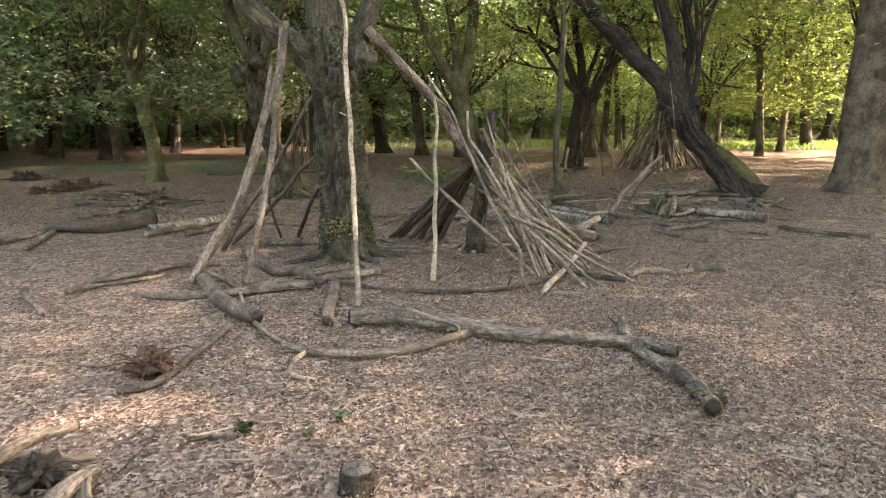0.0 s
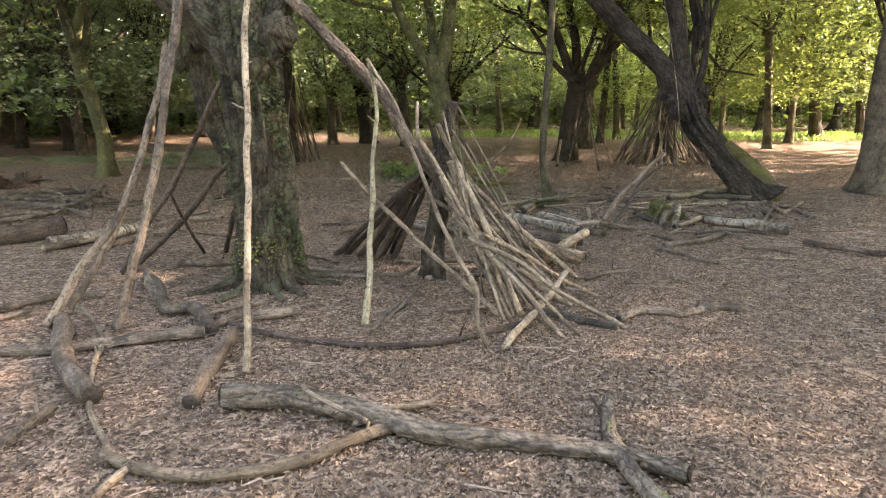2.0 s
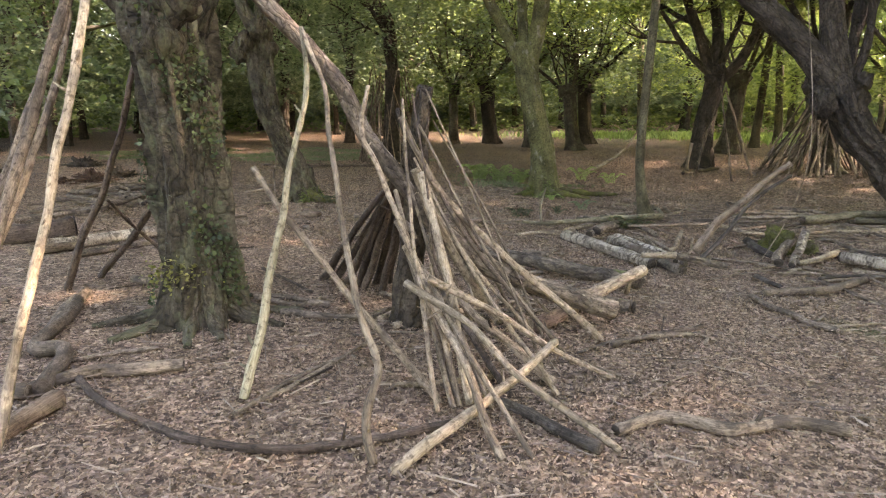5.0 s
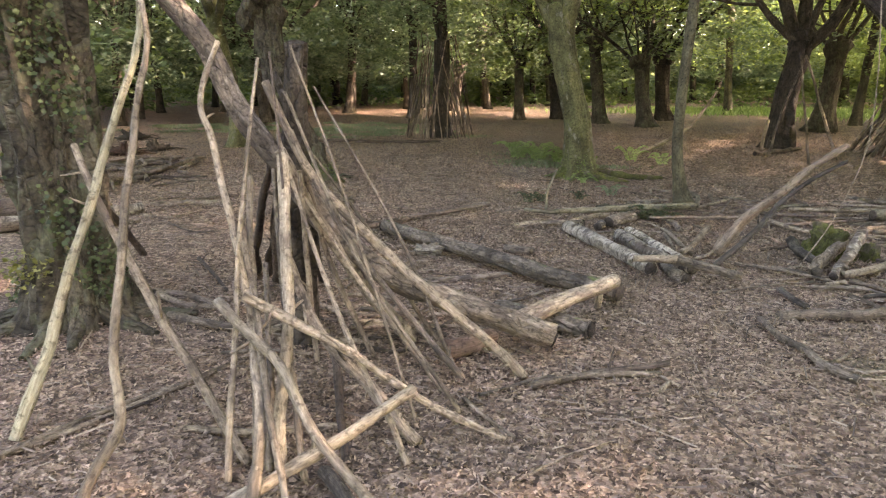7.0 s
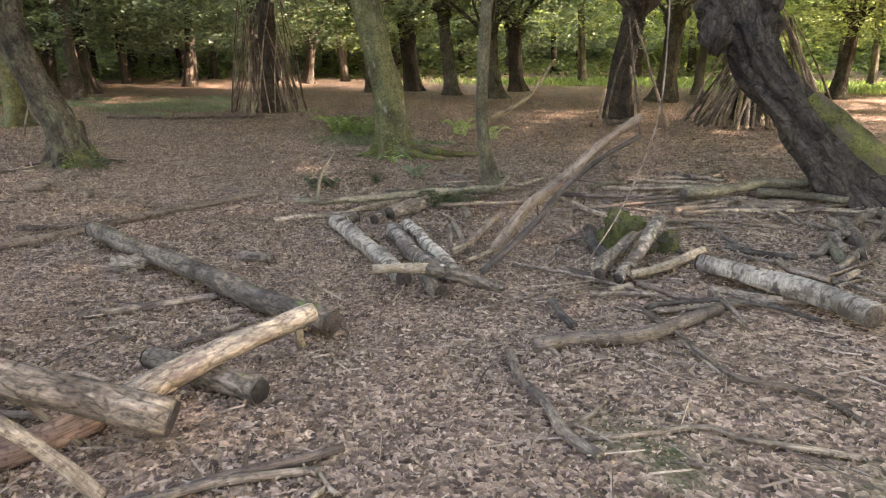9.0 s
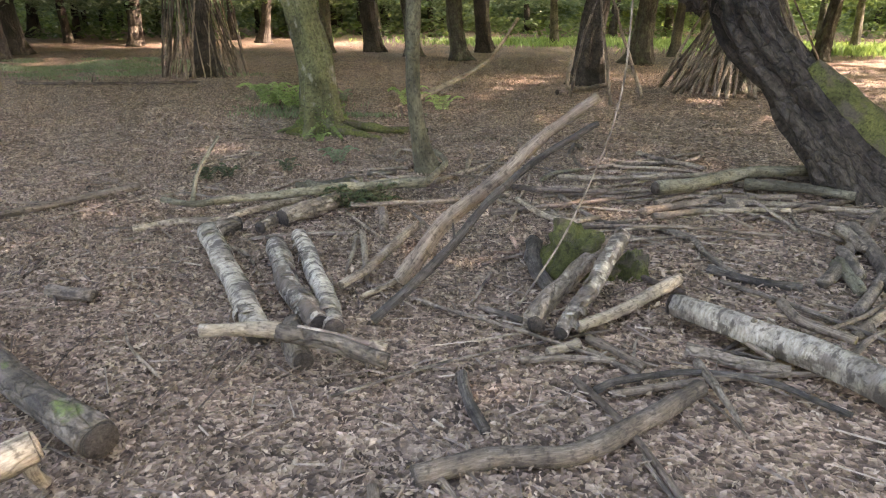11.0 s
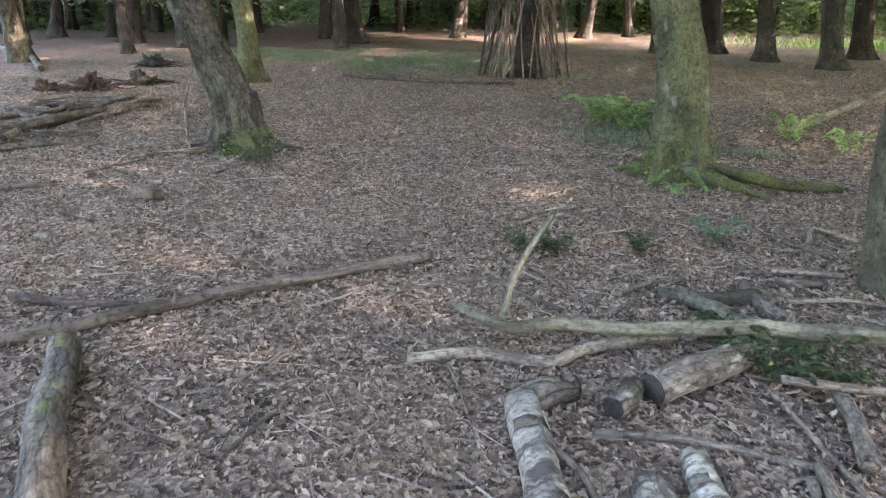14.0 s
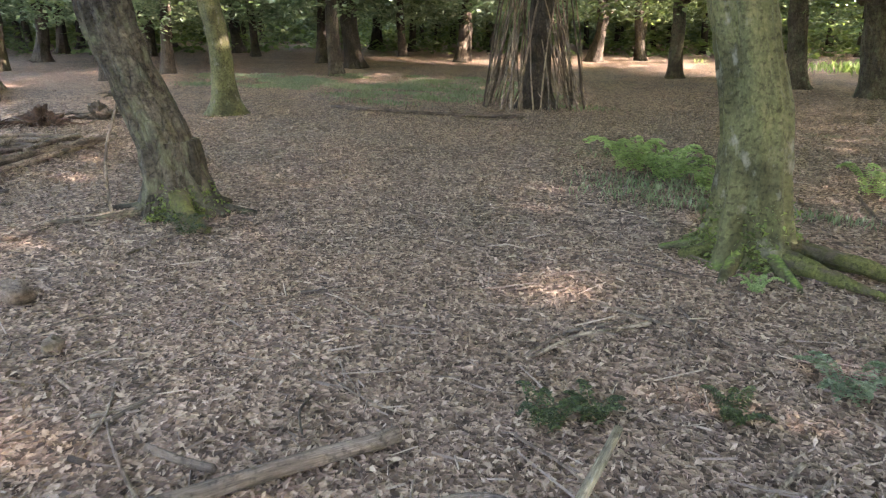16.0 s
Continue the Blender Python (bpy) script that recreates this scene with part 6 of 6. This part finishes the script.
for k in range(46):
    cx, cy, sx, sy = rnd.choice(((4.7, 13.3, 0.7, 0.5), (3.4, 11.6, 0.5, 0.45), (3.2, 13.2, 0.6, 0.35), (-6.2, 13.4, 0.7, 0.4), (4.6, 11.0, 0.6, 0.3)))
    x, y, a, l = rnd.gauss(cx, sx), rnd.gauss(cy, sy), rnd.gauss(0.1, 0.6), rnd.uniform(0.25, 0.75)
    r = rnd.uniform(0.006, 0.018)
    z = r + rnd.uniform(0, 0.05)
    w = Vector((math.cos(a), math.sin(a), 0)) * l
    stick("branch", [(x - w.x, y - w.y, r), (x + rnd.uniform(-0.05, 0.05), y + rnd.uniform(-0.05, 0.05), z), (x + w.x, y + w.y, r)], r, r * 0.6, rnd.choice((GREY, GREY, PALE, DARK, BARK)), "small dead branch in a brushwood heap")
stump = tagged(part("tree_stump", Geo().blob((3.78, 11.72, 0.05), (0.19, 0.16, 0.2), 2.0, 0.6, 16, 26, 2.0, floor=-0.02), MOSS), "low stump under a cushion of green moss", "stump")
part("side_lobe", Geo().blob((4.1, 11.72, 0.0), (0.1, 0.1, 0.14), 6.0, 0.45, 9, 14, 2.0, floor=-0.02), MOSS, stump)
cut = tagged(part("tree_stump", Geo().tube([(-0.41, 2.9, -0.05), (-0.41, 2.9, 0.03), (-0.41, 2.9, 0.085)], (0.085, 0.076, 0.074), 24, 0.03, 0.08, 0.1, 0.15, seed=2), TRUNKDARK), "small sawn tree stump in leaf litter", "stump")
part("end_face", Geo().tube([(-0.41, 2.9, 0.086), (-0.41, 2.9, 0.094)], (0.073, 0.068), 24, 0.02, 0.05, seed=3), LOGDARK, cut, "weathered grey sawn top")


def root_mass(label, c, size, count, seed, mat, thick):
    r = random.Random(seed)
    ob = tagged(part("root_mass", Geo().blob(c, (size * 0.36, size * 0.28, size * 0.24), seed, 1.1, 16, 24, 3.2, floor=-0.02), mat), label, "roots")
    for k in range(count):
        a = r.uniform(0, 6.28)
        w = Vector((math.cos(a), math.sin(a), r.uniform(-0.12, 0.16)))
        s = Vector(c) + w * size * 0.15
        m_ = s + w * size * r.uniform(0.25, 0.45) + Vector((0, 0, r.uniform(-0.02, 0.08)))
        e = m_ + Vector((w.x + r.uniform(-0.5, 0.5), w.y + r.uniform(-0.5, 0.5), -0.25)) * size * r.uniform(0.2, 0.4)
        e.z = max(e.z, 0.01)
        part("root", Geo().tube([s, m_, e], (thick * r.uniform(0.7, 1.2), thick * 0.25), 8, 0.03, 0.3, seed=k + seed, wander=0.8), mat, ob)
    return ob


root_mass("dark shaggy upturned root on leaf litter", (-2.0, 4.35, 0.08), 0.34, 24, 3, RUST, 0.011)
root_mass("weathered root stump on litter", (-1.95, 2.95, 0.05), 0.3, 9, 5, TRUNKDARK, 0.013)
fibrous = tagged(part("root_stump", Geo().tube([(-1.78, 2.74, -0.03), (-1.72, 2.8, 0.04), (-1.65, 2.87, 0.09), (-1.61, 2.91, 0.1)], (0.055, 0.045, 0.034, 0.022), 40, 0.02, 0.12, 0.35, 0.2, seed=6, ridge=0.4), LOGBROWN), "fibrous yellowish root stump with moss", "stump")
for k in range(7):
    u = k / 6 - 0.5
    part("root", Geo().tube([(-1.66 + 0.05 * u, 2.87 - 0.06 * u, 0.09), (-1.65 + 0.1 * u, 2.81 - 0.1 * u, 0.07), (-1.62 + 0.2 * u, 2.72 - 0.12 * u, 0.005)], (0.014, 0.009), 8, 0.03, 0.25, seed=k, wander=0.6), BARK, fibrous)
root_mass("mossy broken butt of a crooked branch", (1.56, 3.66, 0.06), 0.16, 4, 9, MOSS, 0.02)
root_mass("low heap of reddish earth and torn roots", (-9.15, 16.45, 0.0), 0.8, 18, 12, RUST, 0.022)
root_mass("low heap of reddish earth and torn roots", (-9.5, 15.85, 0.0), 0.5, 12, 16, RUST, 0.016)
root_mass("low heap of dark earth and torn roots", (-9.1, 17.3, 0.0), 0.75, 14, 18, TRUNKDARK, 0.02)
root_mass("heap of dark earth and roots", (-12.0, 19.6, 0.0), 0.9, 16, 14, TRUNKDARK, 0.022)
for label, c, s, mat in (("rough chunk of brown bark", (-2.36, 12.92, 0.05), (0.16, 0.08, 0.06), BARK), ("pale rounded stone in leaf litter", (-1.56, 12.72, 0.03), (0.055, 0.05, 0.045), PEELED),
                         ("small pale stone in leaf litter", (5.0, 13.2, 0.03), (0.07, 0.06, 0.045), PALE)):
    tagged(part("bark_chunk" if mat is BARK else "stone", Geo().blob(c, s, c[0], 0.5, 8, 12), mat), label, "bark" if mat is BARK else "stone")
tagged(part("wrapper", Geo().blob((0.41, 10.55, 0.05), (0.13, 0.06, 0.055), 1.0, 1.0, 9, 14, 3.2), BIRCH), "crumpled pale plastic wrapper on litter", "litter")


# green things on the floor
def fern(x, y, size, count, seed, mat, label, cat="fern"):
    """A clump of arching fronds, each a part of its own with paired leaflets."""
    rng = np.random.default_rng(seed)
    ob = tagged(new("fern" if cat == "fern" else "plant"), label, cat)
    ob.location = (x, y, 0)
    for k in range(count):
        a = 2 * math.pi * k / count + rng.uniform(-0.4, 0.4)
        reach, lift = size * rng.uniform(0.6, 1.0), size * rng.uniform(0.45, 0.8)
        c = []
        for t in np.linspace(0.12, 1, 20):
            for w in (-1, -0.62, -0.28, 0.28, 0.62, 1):
                wide = w * size * 0.26 * (1.05 - t)
                c.append((math.cos(a) * reach * t - math.sin(a) * wide, math.sin(a) * reach * t + math.cos(a) * wide, max(lift * math.sin(t * 2.1) - 0.25 * abs(wide), 0.01)))
        c = np.array(c)
        part("frond", quads("frond", leaves(rng, c, rng.uniform(0.09, 0.15, len(c)) * max(size, 0.2), 0.3, 0.42)), mat, ob)
    return ob


fern(-0.3, 18.0, 0.48, 11, 1, FERN, "bright green bracken fern")
fern(0.15, 17.8, 0.4, 10, 2, FERN, "bright green bracken fern")
fern(-0.75, 18.2, 0.5, 10, 3, FERN, "bright green bracken fern")
fern(1.4, 18.4, 0.4, 7, 4, FERN, "small yellowing bracken fern")
fern(2.0, 18.0, 0.35, 6, 5, FERN, "small yellowing bracken fern")
for k, (x, y, s, m) in enumerate([(0.62, 13.45, 0.2, IVY), (0.75, 13.6, 0.16, IVY), (1.56, 14.35, 0.24, LEAFCOOL), (2.15, 12.75, 0.26, IVY), (2.35, 12.85, 0.22, IVY), (1.9, 12.95, 0.2, IVY), (-1.1, 3.45, 0.08, IVY), (-0.75, 3.4, 0.06, GRASS),
                                  (1.2, 13.9, 0.15, IVY), (-2.6, 14.2, 0.22, IVY), (0.2, 18.9, 0.3, GRASS), (-0.6, 3.6, 0.06, GRASS), (1.0, 15.4, 0.15, FERN)]):
    fern(x, y, s, 6, 50 + k, m, "small low green seedling in litter" if m is not IVY else "low dark trailing ivy on litter", "plant")


def blades(name, label, spots, count, seed, height, mat):
    rng = np.random.default_rng(seed)
    i = rng.integers(0, len(spots), count)
    sp = np.array(spots)[i]
    c = sp[:, :2] + rng.normal(0, 1, (count, 2)) * sp[:, 2:4]
    h = rng.uniform(0.5, 1.2, count) * height
    a = rng.uniform(0, 2 * math.pi, count)
    w = np.stack([np.cos(a), np.sin(a), np.zeros(count)], 1) * 0.012 * (height / 0.1)
    lean = rng.normal(0, 0.35, (count, 2)) * h[:, None]
    b = np.concatenate([c, np.zeros((count, 1))], 1)
    t = np.concatenate([c + lean, h[:, None]], 1)
    m_ = (b + t) / 2 + np.array((0, 0, 0.15)) * h[:, None]
    tagged(part(name, quads(name, np.stack([b - w, m_ - w * 0.8, t, m_ + w * 0.8], 1)), mat), label, "grass", kind="stuff")


rnd = random.Random(64)
clumps = []
for cx, cy, sx, sy, many in ((-8.5, 22.8, 1.7, 0.8, 22), (-11, 24.2, 1.6, 0.9, 20), (-6.8, 24.6, 1.0, 0.9, 12), (-9.5, 26, 2.0, 0.7, 12), (-13.5, 24.0, 1.3, 0.8, 12), (-0.2, 17.6, 0.6, 0.4, 5)):
    clumps += [(rnd.gauss(cx, sx), rnd.gauss(cy, sy), rnd.uniform(0.12, 0.45), rnd.uniform(0.08, 0.25)) for _ in range(many)]
blades("grass", "short green grass patches on the woodland floor", clumps, 26000, 4, 0.075, GRASS)
# sunlight on this band is put in by the paler fern colour
blades("grass", "bright grass band beyond the trees, tinted as sunlit", [(14, 33, 2.5, 0.8), (17, 32.5, 2, 0.8), (12, 36, 3, 1), (20, 34, 3, 1), (3, 38, 3, 1.2), (7, 39, 3, 1.2)], 14000, 5, 0.28, FERN)

# loose litter
rng = np.random.default_rng(21)
n = 300000
c = np.stack([rng.normal(1.6, 2.3, n), 1.3 + 15 * rng.beta(1.2, 1.5, n), rng.uniform(0.0, 0.016, n)], 1)
tagged(part("leaf_litter", quads("leaf_litter", leaves(rng, c, rng.gamma(4, 0.0031, n) + 0.008, 0.75, 0.42)), LITTER), "brown and tan dead leaves strewn on the ground", "leaf litter", kind="stuff")
n = 8500
c = np.stack([rng.uniform(-6, 8, n), 1.5 + 18 * rng.beta(1.1, 1.5, n), rng.uniform(0.006, 0.022, n)], 1)
ln = rng.gamma(2.0, 0.045, n) + 0.03
tw = leaves(rng, c, ln, 0.06, 0.0)
wd = rng.uniform(0.004, 0.011, n)
ax = tw[:, 2] - tw[:, 0]
sd = np.cross(ax, (0, 0, 1.0))
sd /= np.linalg.norm(sd, axis=1)[:, None]
zz = np.array((0, 0, 1.0))
lo, hi = tw[:, 0], tw[:, 2]
q1 = np.stack([lo - sd * wd[:, None] * 0.5, hi - sd * wd[:, None] * 0.4, hi + zz * wd[:, None] * 0.6, lo + zz * wd[:, None] * 0.7], 1)
q2 = np.stack([lo + zz * wd[:, None] * 0.7, hi + zz * wd[:, None] * 0.6, hi + sd * wd[:, None] * 0.4, lo + sd * wd[:, None] * 0.5], 1)
tagged(part("twig_litter", quads("twig_litter", np.concatenate([q1, q2])), TWIGS), "thin broken twigs strewn over dead leaves", "twigs", kind="stuff")

stick("pole", [(-3.55, 14.2, 0.01), (-3.62, 14.25, 0.45), (-3.6, 14.4, 0.85)], 0.016, 0.012, GREY, "thin grey stick propped on a leaning tree")

for k in range(80):
    x, y, a, l = rnd.gauss(1.2, 2.6), rnd.uniform(2.6, 18), rnd.uniform(0, 6.28), rnd.uniform(0.1, 0.32)
    r = rnd.uniform(0.004, 0.009)
    w = Vector((math.cos(a), math.sin(a), 0)) * l
    stick("branch", [(x - w.x, y - w.y, r), (x + rnd.uniform(-0.04, 0.04), y + rnd.uniform(-0.04, 0.04), r + 0.012), (x + w.x, y + w.y, r)], r, r * 0.6, rnd.choice((GREY, PALE, DARK, BARK)), "thin dead twig on leaf litter")

stick("log", [(-2.45, 2.85, 0.05), (-2.2, 3.02, 0.09), (-2.08, 3.16, 0.13), (-1.9, 3.26, 0.15)], 0.05, 0.022, GREY, "short weathered grey root log on litter")
stick("log", [(-2.2, 3.05, 0.05), (-1.98, 3.1, 0.08), (-1.86, 3.06, 0.07), (-1.74, 3.1, 0.06)], 0.034, 0.022, BARK, "short rotten brown log on litter")
rng = np.random.default_rng(22)
n = 120000
c = np.stack([rng.normal(-0.8, 6.0, n), 11 + 19 * rng.beta(1.0, 1.5, n), rng.uniform(0.0, 0.02, n)], 1)
tagged(part("leaf_litter", quads("leaf_litter", leaves(rng, c, rng.uniform(0.022, 0.05, n), 0.7, 0.45)), LITTER), "dead leaves strewn between the far trees", "leaf litter", kind="stuff")

# slim sticks filling the great shelter, and brush beside the leaning tree
rnd = random.Random(91)
for k in range(5):
    a, far = rnd.uniform(-1.2, 0.7), rnd.uniform(0.45, 1.2)
    b = Vector((0.6 + far * math.cos(a), 8.15 + far * 1.1 * math.sin(a), 0.0))
    t = Vector((0.5 + rnd.uniform(-0.25, 0.25), 8.15 + rnd.uniform(-0.2, 0.2), rnd.uniform(0.7, 1.75)))
    m_ = b.lerp(t, rnd.uniform(0.4, 0.6)) + Vector((rnd.uniform(-0.05, 0.05), rnd.uniform(-0.05, 0.05), rnd.uniform(-0.03, 0.04)))
    tagged(stick("pole", [b, m_, t], rnd.uniform(0.008, 0.019), 0.007, rnd.choice((GREY, GREY, PALE, BARK, DARK)), "slim dead stick leaning in a shelter"), group="poles of the great shelter")
for k in range(16):
    x, y, a, l = rnd.uniform(2.7, 6.6), rnd.gauss(13.4, 0.8), rnd.gauss(0.1, 1.1), rnd.uniform(0.25, 0.85)
    r = rnd.uniform(0.01, 0.03)
    w = Vector((math.cos(a), math.sin(a), 0)) * l
    up = rnd.choice((0.0, 0.03, 0.08, 0.16))
    stick("branch", [(x - w.x, y - w.y, r), (x, y + rnd.uniform(-0.05, 0.05), r + 0.4 * up), (x + w.x, y + w.y, r + up)], r, r * 0.6, rnd.choice((GREY, PALE, PALE, BARK, DARK)), "dead branch in a heap of brushwood")
